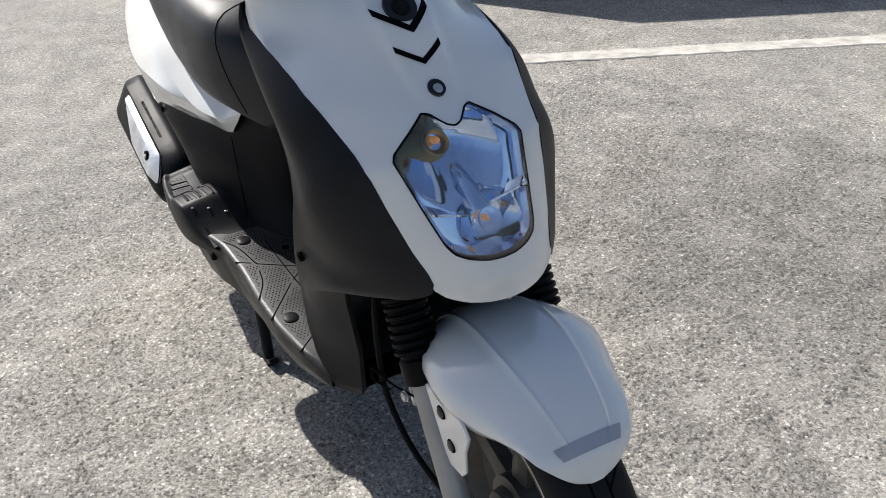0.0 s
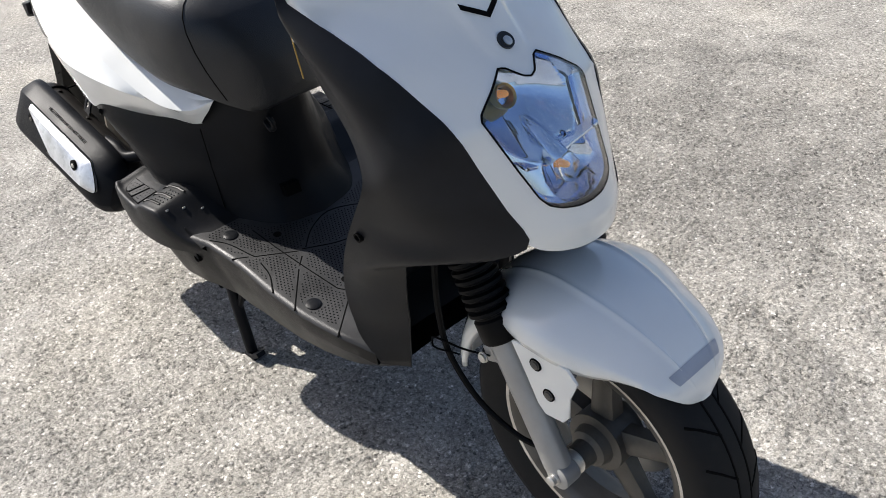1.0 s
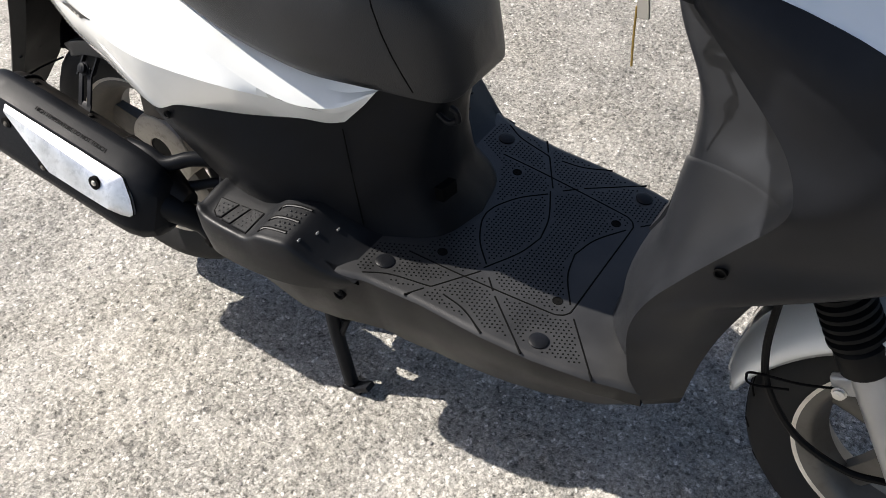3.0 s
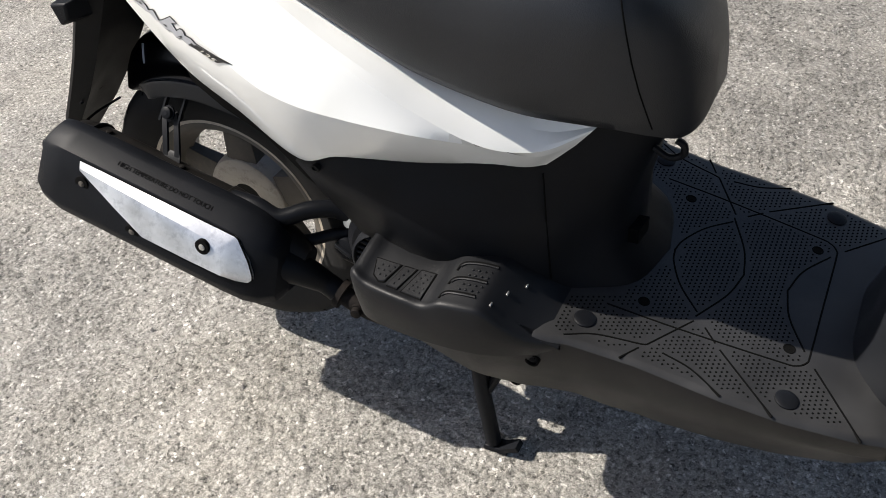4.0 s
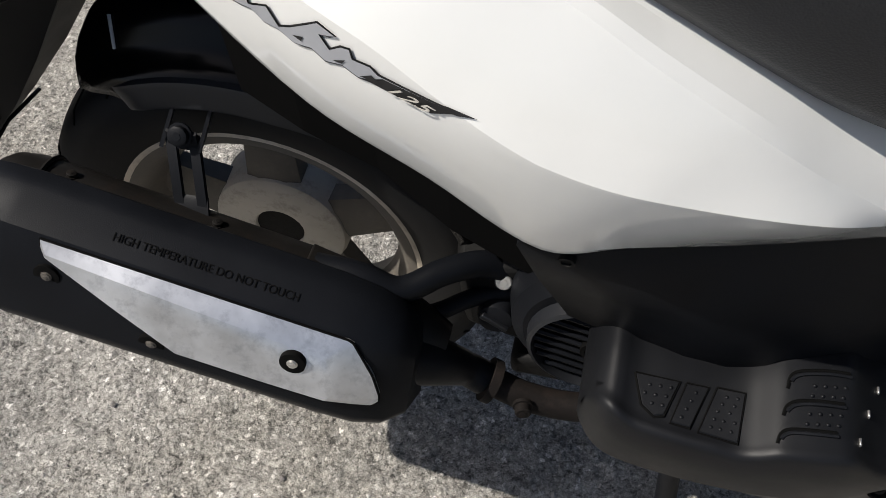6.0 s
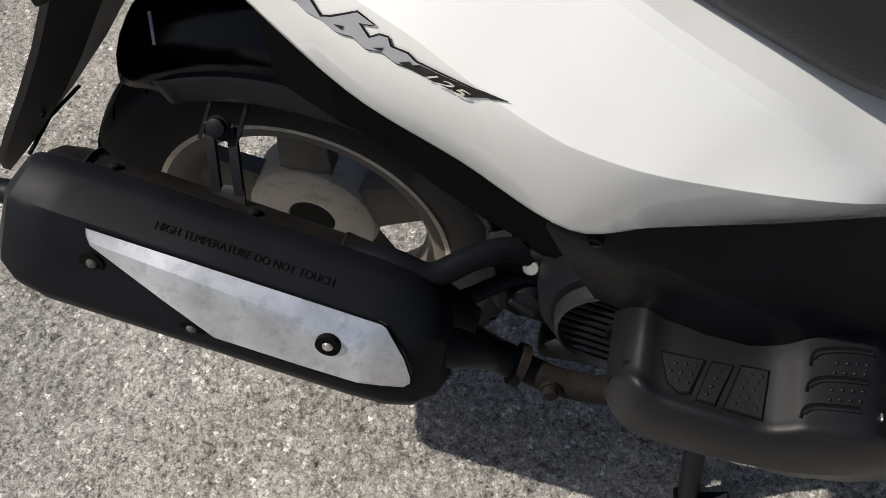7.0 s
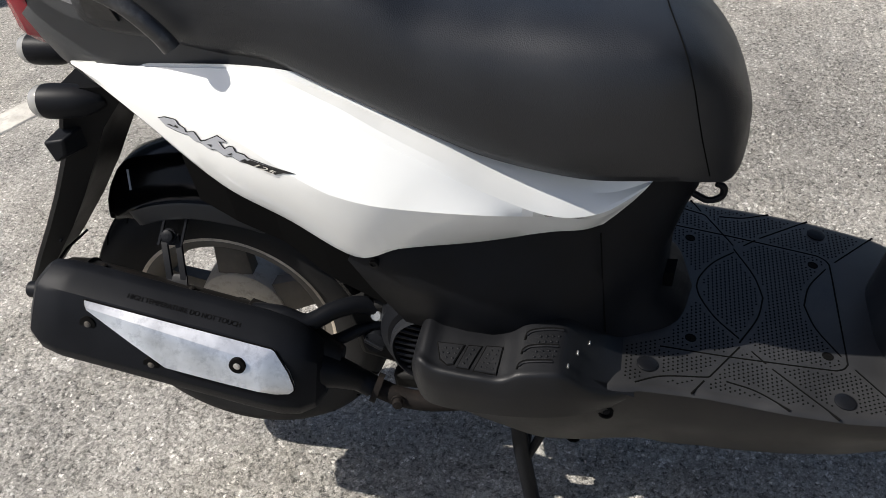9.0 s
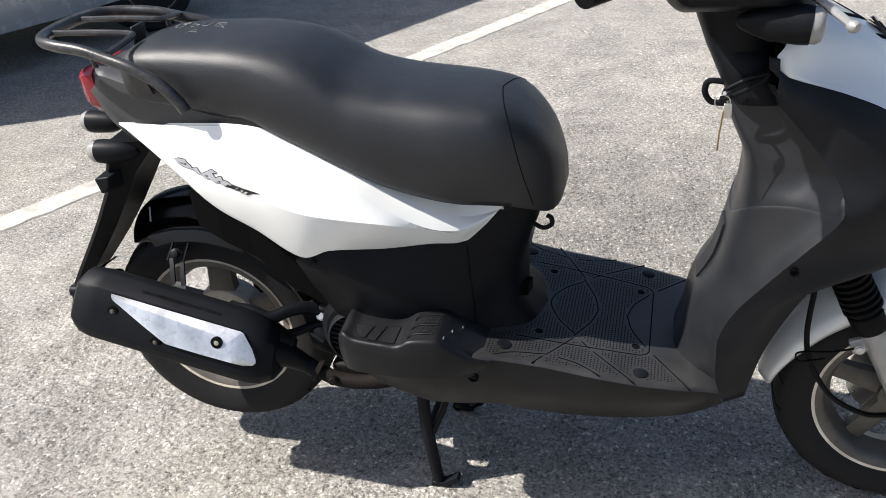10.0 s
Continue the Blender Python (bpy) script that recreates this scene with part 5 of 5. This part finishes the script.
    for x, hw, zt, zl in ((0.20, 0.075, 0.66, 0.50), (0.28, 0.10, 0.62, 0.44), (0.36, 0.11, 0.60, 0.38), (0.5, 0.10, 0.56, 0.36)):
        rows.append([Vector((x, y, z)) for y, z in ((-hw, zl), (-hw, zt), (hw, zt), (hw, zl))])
    part("inner_shade_filler", loft(rows), DARK, scooter, "", smooth=0)


build_hugger()

# -- silencer --
MU = Vector((0.9652, 0, -0.2615))
MV = Vector((0.2564, 0.1961, 0.9464))
MW = Vector((0.0513, -0.9806, 0.1893))
MO = Vector((-0.0154, -0.1446, 0.3968))


def muf(u, v, w):
    """Along the silencer, up across it, outwards from its core."""
    return MO + MU * u + MV * v + MW * w


def build_silencer():
    s = new("silencer")
    s.parent, s.empty_display_size, s["label"] = scooter, 0.05, "black silencer with brushed silver cover plate"
    # can
    rings = []
    for u, k in ((-0.205, 0.55), (-0.200, 0.78), (-0.19, 0.92), (-0.17, 1.0), (0.0, 1.0), (0.12, 0.98), (0.17, 0.85), (0.205, 0.6), (0.225, 0.42)):
        rings.append([muf(u, 0.002 + 0.053 * k * math.sin(a), 0.008 + 0.046 * k * math.cos(a)) for a in np.linspace(0, 2 * math.pi, 32, endpoint=False)])
    part("can", loft(rings), CAN, s, "heat-browned steel can")
    part("seam", tube([muf(-0.158, 0.002 + 0.0545 * math.sin(a), 0.008 + 0.0475 * math.cos(a)) for a in np.linspace(0, math.pi, 16)], 0.0025, 6), CAN, s)
    part("tail_pipe", tube([muf(-0.19, 0.006, 0.026), muf(-0.215, 0.002, 0.024), muf(-0.238, -0.006, 0.020)], [0.013, 0.0125, 0.012], 16), HEAT, s)
    # shield
    prof = [(0.0, -0.050), (0.030, -0.066), (0.060, -0.068), (0.080, -0.060), (0.0920, -0.040), (0.0930, -0.034), (0.0765, 0.038), (0.073, 0.046), (0.046, 0.066), (0.036, 0.069), (0.022, 0.067)]
    rings = []
    for u, k, dv in ((-0.218, 0.40, 0.010), (-0.215, 0.62, 0.006), (-0.205, 0.84, 0.002), (-0.188, 0.95, 0.0), (-0.16, 1.0, 0), (0.0, 1.0, 0), (0.13, 1.0, 0), (0.165, 0.97, -0.002), (0.190, 0.88, -0.005), (0.208, 0.70, -0.009), (0.216, 0.45, -0.012)):
        line = [muf(u - (0.02 * max(0, v) / 0.1 if u > 0.1 else 0) + (0.25 * max(0, v - 0.03) if u < -0.15 else 0), 0.006 + (v - 0.006) * k + dv, 0.01 + (w - 0.01) * k) for w, v in prof]
        rings.append(line)
    bm = loft(rings)
    part("heat_shield", bm, HEAT, s, "matt black heat shield with moulded lettering", smooth=28, bevel=0.0025)
    # silver plate
    outline = [(-0.1275, 0.0425), (-0.02, 0.0425), (0.139, 0.0425), (0.144, 0.0410), (0.168, 0.016), (0.1790, -0.001), (0.1805, -0.007), (0.1760, -0.013), (0.158, -0.0185), (0.08, -0.0200), (0.0, -0.0200), (-0.055, 0.004), (-0.1265, 0.0370)]

    def skin(v):
        return table(v, [(-0.060, 0.0800), (-0.040, 0.0920), (-0.034, 0.0930), (0.038, 0.0765), (0.046, 0.0730)])

    inner = [(-0.118, 0.0385), (-0.02, 0.0335), (0.125, 0.0265), (0.127, 0.0255), (0.134, 0.010), (0.139, -0.002), (0.1395, -0.007), (0.1385, -0.011), (0.135, -0.0150), (0.08, -0.0160), (0.002, -0.0160), (-0.052, 0.0065), (-0.118, 0.0358)]
    rings = [[muf(u, v, skin(v) + lift) for u, v in line] for line, lift in ((outline, -0.004), (outline, 0.0012), (inner, 0.0105))]
    rim = [muf(u, v, skin(v) + 0.0004) for u, v in outline]
    # black tube painting the shade where the plate meets the shield
    part("plate_groove", tube(rim + rim[:1], 0.0013, 6), DARK, s)
    part("cover_plate", loft(rings), BRUSHED, s, "scuffed brushed silver cover plate", smooth=25)
    for u, v, w, tip in ((0.1005, 0.0150, 0.0950, 0.0), (-0.1185, 0.0095, 0.0832, 0.0), (-0.0215, -0.0240, 0.0912, 0.20)):
        way = MW - MV * tip
        part("bolt_recess", lathe(muf(u, v, w), way, [(-0.006, 0.0115), (0.0006, 0.0115), (0.0008, 0.0108), (0.0005, 0.004)], 28), DARK, s)
        bolt("bolt", muf(u, v, w + 0.0004), way, 0.0040, s, STEEL if tip == 0 and u > 0 else RIM, 0.002)
    for u in (-0.135, -0.003):
        bolt("strap_bolt", muf(u, 0.0545, 0.006), MV, 0.0045, s, CAN, 0.004)
    part("clamp", prism([muf(0.082, 0.048, -0.006), muf(0.150, 0.044, -0.002), muf(0.150, 0.048, 0.034), muf(0.082, 0.052, 0.030)], MV * 0.012), CAN, s, bevel=0.002)
    # lettering on the upper bevel
    x = MU.copy()
    up = (muf(0, 0.066, 0.046) - muf(0, 0.046, 0.073)).normalized()
    nrm = x.cross(up)
    m = Matrix((x, up, nrm)).transposed().to_4x4()
    m.translation = muf(0.008, 0.0540, 0.0623) + nrm * 0.0004
    words("lettering", "HIGH TEMPERATURE DO NOT TOUCH", 0.0105, m, DARK, s, 0.0003, width=0.161)
    # pipe to the engine
    part("inlet", tube(spline([muf(0.19, -0.005, 0.03), muf(0.220, -0.010, 0.020), (0.222, -0.152, 0.306), (0.240, -0.151, 0.293)], 6), [0.03 - 0.013 * min(1, k / 12) for k in range(19)], 16), HEAT, s, "matt black inlet pipe")
    part("pipe", tube(spline([(0.232, -0.151, 0.297), (0.250, -0.151, 0.289), (0.285, -0.153, 0.276), (0.335, -0.150, 0.270), (0.40, -0.135, 0.275), (0.47, -0.10, 0.31), (0.5, -0.07, 0.36)], 6), 0.0145, 16), RUST, s, "rusted exhaust pipe")
    part("flange", lathe((0.247, -0.151, 0.290), (0.9, -0.02, -0.40), [(-0.005, 0.0225), (0.004, 0.0225)], 20), RUST, s)
    bolt("flange_bolt", (0.281, -0.166, 0.284), (0.2, -1, 0.1), 0.008, s, RUST, 0.012)
    # hanger to the engine
    part("hanger", tube(spline([muf(0.09, 0.050, 0.012), (0.125, -0.145, 0.418), (0.160, -0.143, 0.404), (0.195, -0.118, 0.408), (0.225, -0.098, 0.402), (0.250, -0.088, 0.386)], 6), 0.0130, 10), HEAT, s, "black steel hanger arm")
    part("hanger", tube(spline([muf(0.17, 0.02, 0.02), (0.19, -0.13, 0.360), (0.225, -0.105, 0.362), (0.270, -0.090, 0.365)], 6), 0.009, 10), HEAT, s)


build_silencer()


def build_engine():
    e = new("engine")
    e.parent, e.empty_display_size, e["label"] = scooter, 0.05, "dirty air-cooled engine with slatted fan cover"
    rings = []
    for y, k in ((-0.055, 1.02), (-0.10, 1.0), (-0.125, 0.93), (-0.135, 0.78)):
        rings.append([Vector((0.335 + 0.082 * k * math.cos(a), y, 0.372 + (0.085 if math.sin(a) > 0 else 0.092) * k * math.sin(a))) for a in np.linspace(0, 2 * math.pi, 40, endpoint=False)])
    part("fan_housing", loft(rings), BLACK, e, "black plastic fan housing", smooth=35)
    part("fan_ring", lathe((0.338, -0.134, 0.366), (0, -1, 0), [(-0.01, 0.064), (0.014, 0.061), (0.016, 0.057), (0.010, 0.055), (-0.005, 0.055)], 40, cap=False), SATIN, e, "grey grille ring")
    part("fan_recess", lathe((0.338, -0.136, 0.366), (0, -1, 0), [(0, 0.056), (0.001, 0.055)], 32), DARK, e)
    for k in range(9):
        o = -0.044 + 0.011 * k
        h = math.sqrt(0.055**2 - o * o)
        a = Vector((0.338, -0.143, 0.366)) + Vector((0.25, 0, 0.97)) * o
        d = Vector((0.97, 0, -0.25)) * h
        part("grille_slat", tube([a - d, a + d], 0.0028, 6), BLACK, e)
    part("fan_hub", lathe((0.338, -0.140, 0.366), (0, -1, 0), [(0, 0.014), (0.008, 0.013), (0.008, 0.009), (0.002, 0.008)], 20), DARK, e)
    part("cover_peg", lathe((0.321, -0.116, 0.420), (0, -1, 0.15), [(0, 0.008), (0.03, 0.0075), (0.032, 0.004)], 16), BLACK, e)
    part("crankcase", prism([(0.19, -0.03, 0.40), (0.30, -0.03, 0.43), (0.46, -0.03, 0.42), (0.48, -0.03, 0.30), (0.30, -0.03, 0.265), (0.20, -0.03, 0.30)], (0, -0.07, 0), inset=0.012), ENGINE, e, "oily cast crankcase", bevel=0.008)
    c = Vector((0.243, -0.100, 0.346))
    cap = part("oil_cap", lathe(c, (0, -1, 0.15), [(0, 0.018), (0.016, 0.018), (0.02, 0.0165), (0.022, 0.010)], 24), BLACK, e, "black oil filler cap")
    part("cap_grip", box(None, (0.030, 0.006, 0.006), None, Matrix.Translation(c + Vector((0, -0.022, 0.003))) @ Euler((0, 0.6, 0)).to_matrix().to_4x4()), SATIN, cap, bevel=0.001)
    bolt("hanger_bolt", (0.247, -0.094, 0.383), (0, -0.9, 0.4), 0.0085, e, STEEL, 0.011)
    bm = prism([(0.262, -0.075, 0.435), (0.300, -0.09, 0.415), (0.285, -0.09, 0.385), (0.262, -0.08, 0.40)], (0, -0.012, 0))
    part("tin_flap", bm, STEEL, e, bevel=0.002)
    part("oil_pan", box((0.36, -0.06, 0.272), (0.20, 0.12, 0.03)), ENGINE, e, bevel=0.008)


build_engine()

# -- seat --
def build_seat():
    stations = [
        # x, top, bottom, half width, shoulder drop
        (-0.030, 0.900, 0.868, 0.050), (-0.022, 0.922, 0.862, 0.078), (-0.005, 0.937, 0.858, 0.096), (0.03, 0.947, 0.852, 0.110), (0.09, 0.951, 0.845, 0.119), (0.16, 0.951, 0.830, 0.125), (0.22, 0.948, 0.820, 0.130), (0.29, 0.935, 0.785, 0.138),
        (0.34, 0.912, 0.760, 0.143), (0.385, 0.884, 0.736, 0.146), (0.44, 0.868, 0.708, 0.148), (0.50, 0.859, 0.687, 0.147), (0.56, 0.852, 0.674, 0.146), (0.62, 0.842, 0.668, 0.137), (0.655, 0.828, 0.660, 0.124), (0.685, 0.802, 0.645, 0.103), (0.708, 0.770, 0.632, 0.078), (0.722, 0.737, 0.638, 0.052), (0.730, 0.710, 0.66, 0.024),
    ]
    rings, keep = [], []
    sp = spline([(s[0], s[1], s[2]) for s in stations], 4)
    sw = spline([(s[0], s[3], 0) for s in stations], 4)
    for p, w in zip(sp, sw):
        x, top, low, hw = p.x, p.y, p.z, w.y
        half = [(0, 0.0), (0.25, 0.004), (0.45, 0.012), (0.62, 0.028), (0.76, 0.06), (0.87, 0.115), (0.95, 0.21), (0.99, 0.36), (1.0, 0.55), (1.0, 0.75), (0.99, 0.9), (0.95, 0.98), (0.85, 1.0), (0, 1.0)]
        h = top - low
        soft = table(x, [(-0.04, 1.0), (0.2, 1.25), (0.35, 1.5), (0.6, 1.5), (0.735, 1.0)])
        ring = both([(x, -hw * a, top - h * min(1, b * (soft if b < 0.3 else 1 + (soft - 1) * max(0, (0.75 - b) / 0.45)))) for a, b in half])
        rings.append(ring[:-1])
        keep.append((x, ring))
    seat = part("seat", loft(rings), VINYL, scooter, "black grained vinyl dual seat", True, smooth=55)
    # seam near the nose
    n = len(keep)
    line = []
    ring = keep[0][1]
    for j in range(len(ring)):
        f = abs(j - (len(ring) - 1) / 2) / ((len(ring) - 1) / 2)
        want = 0.630 + 0.072 * f
        i = max(k for k in range(n) if keep[k][0] <= want)
        q = (want - keep[i][0]) / max(1e-6, keep[min(i + 1, n - 1)][0] - keep[i][0])
        line.append(keep[i][1][j].lerp(keep[min(i + 1, n - 1)][1][j], q))
    arc = [p.copy() for p in line[3:-3]]
    part("stitched_seam", tube(arc, 0.0010, 5), DARK, seat, "", True)
    bm = bmesh.new()
    for stroke in (((0.050, 0.045), (0.052, 0.015), (0.062, 0.012), (0.066, 0.030), (0.056, 0.036), (0.070, 0.040), (0.060, 0.048)), ((0.078, 0.042), (0.082, 0.016), (0.092, 0.028), (0.080, 0.034)), ((0.098, 0.044), (0.100, 0.024), (0.112, 0.022), (0.112, 0.046), (0.112, 0.006)), ((0.124, 0.040), (0.128, 0.018), (0.140, 0.016), (0.142, 0.034), (0.124, 0.040), (0.150, 0.004)), ((0.092, -0.022), (0.100, -0.002), (0.110, -0.024)), ((0.094, -0.014), (0.108, -0.016))):
        tube([Vector((p.x, p.y, 0.9515 - 0.05 * p.y * p.y)) for p in spline([(x, y, 0) for x, y in stroke], 4)], 0.0006, 4, bm)
    part("chalk_mark", bm, CHALK, seat, "faint chalk scribble on the vinyl", True)


build_seat()

# -- rear rack --
def build_rack():
    right = [(0.122, -0.142, 0.850), (0.112, -0.142, 0.870), (0.085, -0.141, 0.902), (0.045, -0.138, 0.926), (0.0, -0.130, 0.940), (-0.05, -0.122, 0.954), (-0.105, -0.112, 0.960), (-0.143, -0.09, 0.963), (-0.160, -0.05, 0.964), (-0.164, 0, 0.964)]
    path = spline(right + [tuple(p) for p in mirrored(right[-2::-1])], 5)
    rack = part("rear_rack", tube(path, 0.0105, 12), RACK, scooter, "worn black tubular steel rear rack", True)
    for sgn in (-1, 1):
        part("rack_bar", tube(spline([(-0.157, 0.045 * sgn, 0.963), (-0.08, 0.045 * sgn, 0.963), (-0.005, 0.045 * sgn, 0.960), (0.008, 0.06 * sgn, 0.957), (0.0, 0.125 * sgn, 0.948)], 4), 0.0055, 8), RACK, rack, "", True)
        part("rack_foot", prism([(0.055, 0.135 * sgn, 0.925), (0.03, 0.132 * sgn, 0.925), (0.02, 0.118 * sgn, 0.878), (0.055, 0.118 * sgn, 0.872)], (0, -0.006 * sgn, 0)), RACK, rack, "", True)
        part("rack_peg", tube([(-0.03, 0.128 * sgn, 0.95), (-0.03, 0.125 * sgn, 0.925)], 0.005, 8), RACK, rack, "", True)
    part("rack_bracket", prism([(-0.020, -0.012, 0.962), (-0.020, 0.03, 0.962), (-0.030, 0.03, 0.905), (-0.030, -0.012, 0.905)], (0.005, 0, 0)), RACK, rack, "", True, bevel=0.002)
    bolt("bracket_bolt", (-0.034, 0.01, 0.918), (-0.8, -0.3, 0.4), 0.007, rack, STEEL, 0.006, True)


RACK = worn("worn_black_enamel", (0.02, 0.02, 0.021), 0.38, 0.3, 200, 0.0006, 0.5, dust=0.25, dust_color=(0.22, 0.22, 0.22))
build_rack()

# -- centre stand --
def build_stand():
    st = new("centre_stand")
    st.parent, st.empty_display_size, st["label"] = scooter, 0.03, "black tubular centre stand"
    for sgn in (-1, 1):
        part("leg", tube(spline([(0.475, 0.085 * sgn, 0.27), (0.446, 0.112 * sgn, 0.24), (0.444, 0.120 * sgn, 0.16), (0.452, 0.122 * sgn, 0.06), (0.457, 0.123 * sgn, 0.012)], 5), 0.0125, 12), BLACK, st)
        part("foot", prism([(0.440, 0.111 * sgn, 0.0), (0.482, 0.111 * sgn, 0.0), (0.485, 0.136 * sgn, 0.0), (0.443, 0.136 * sgn, 0.0)], (0, 0, 0.010), inset=0.003), BLACK, st, bevel=0.002)
        part("brace", tube([(0.50, 0.10 * sgn, 0.245), (0.478, 0.112 * sgn, 0.18), (0.452, 0.118 * sgn, 0.125)], 0.007, 8), BLACK, st)
        part("foot_tab", prism([(0.47, 0.115 * sgn, 0.01), (0.50, 0.115 * sgn, 0.028), (0.505, 0.115 * sgn, 0.02), (0.478, 0.115 * sgn, 0.004)], (0, 0.02 * sgn, 0)), BLACK, st)
    part("cross_bar", tube([(0.475, -0.09, 0.268), (0.475, 0.09, 0.268)], 0.011, 10), BLACK, st)
    part("cross_bar", tube([(0.447, -0.12, 0.135), (0.447, 0.12, 0.135)], 0.008, 8), BLACK, st)


build_stand()

# -- key in the lock --
key = tagged(new("ignition_key"), "steel ignition key with fob hanging from the scooter's lock", "key")
key.empty_display_size = 0.01
part("key_blade", tube([(0.985, -0.092, 0.858), (0.978, -0.110, 0.866)], 0.003, 6), STEEL, key, "", True)
part("key_ring", tube([Vector((0.976 + 0.011 * math.cos(a), -0.110, 0.852 + 0.011 * math.sin(a))) for a in np.linspace(0, 2 * math.pi, 21)], 0.0011, 6, None, False), STEEL, key, "", True)
part("fob", prism([(0.978, -0.113, 0.850), (0.99, -0.113, 0.850), (0.990, -0.113, 0.826), (0.978, -0.113, 0.826)], (0, 0.004, 0)), STEEL, key, "grey metal fob", True, bevel=0.001)
part("cord", tube([(0.978, -0.112, 0.838), (0.974, -0.112, 0.80), (0.972, -0.112, 0.772)], 0.0012, 6), BRASS, key, "brass coloured cord", True)


# ---- parked car beyond the line ----
def build_car():
    d, s = Vector((0.489, 0.872, 0)).normalized(), Vector((-0.872, 0.489, 0)).normalized()
    car = tagged(new("parked_van"), "light grey parked van beyond the bay line", "van")
    o = Vector((-2.06, 2.20, 0)) - d * 1.7 + s * 0.62

    def at(a, b, z):
        return o + d * a * 0.8 + s * b + Vector((0, 0, z))

    secs = [(0.0, 0.35, 0.55, 0.30), (0.08, 0.22, 0.72, 0.12), (0.5, 0.18, 0.80, 0.03), (1.2, 0.18, 0.92, 0.0), (2.6, 0.18, 0.95, 0.0), (3.7, 0.2, 0.92, 0.03), (4.1, 0.28, 0.8, 0.12), (4.2, 0.4, 0.6, 0.25)]
    rings = []
    for a, z0, z1, i in secs:
        rings.append([at(a, b, z) for b, z in ((i, z0 + 0.05), (i - 0.02, (z0 + z1) / 2), (i + 0.06, z1), (1.64 - i, z1), (1.72 - i, (z0 + z1) / 2), (1.7 - i, z0 + 0.05), (1.5 - i, z0), (0.2 + i, z0))])
    part("car_body", loft(rings), CARPAINT, car, "light grey painted body")
    rings = []
    for a, z, i in ((0.55, 0.9, 0.02), (0.8, 2.45, 0.02), (4.0, 2.47, 0.02), (4.15, 0.92, 0.06)):
        rings.append([at(a, b, zz) for b, zz in ((i, z), (1.7 - i, z), (1.66 - i, 0.85), (0.04 + i, 0.85))])
    part("cabin", loft(rings), CARGLASS, car, "dark glazed cabin")
    for a in (0.75, 3.4):
        for b, w in ((0.02, 1), (1.5, 1)):
            c = at(a, b, 0.31)
            wh = new("car_wheel")
            wh.parent = car
            part("car_tyre", lathe(c, s, [(0, 0.2), (0.01, 0.29), (0.05, 0.31), (0.14, 0.31), (0.18, 0.29), (0.19, 0.2)], 32), RUBBER, wh)
            part("car_rim", lathe(c - s * 0.004, s, [(0, 0.05), (0.01, 0.06), (0.01, 0.18), (0.0, 0.2), (0.02, 0.2)], 24), RIM, wh)
    part("bumper", prism([at(-0.03, 0.32, 0.30), at(-0.03, 1.4, 0.30), at(-0.02, 1.4, 0.50), at(-0.02, 0.32, 0.50)], d * 0.1, inset=-0.02), CARPAINT, car, bevel=0.02)


CARGLASS = material("dark_car_glass", (0.01, 0.012, 0.014), 0.05, coat=0.5)
build_car()
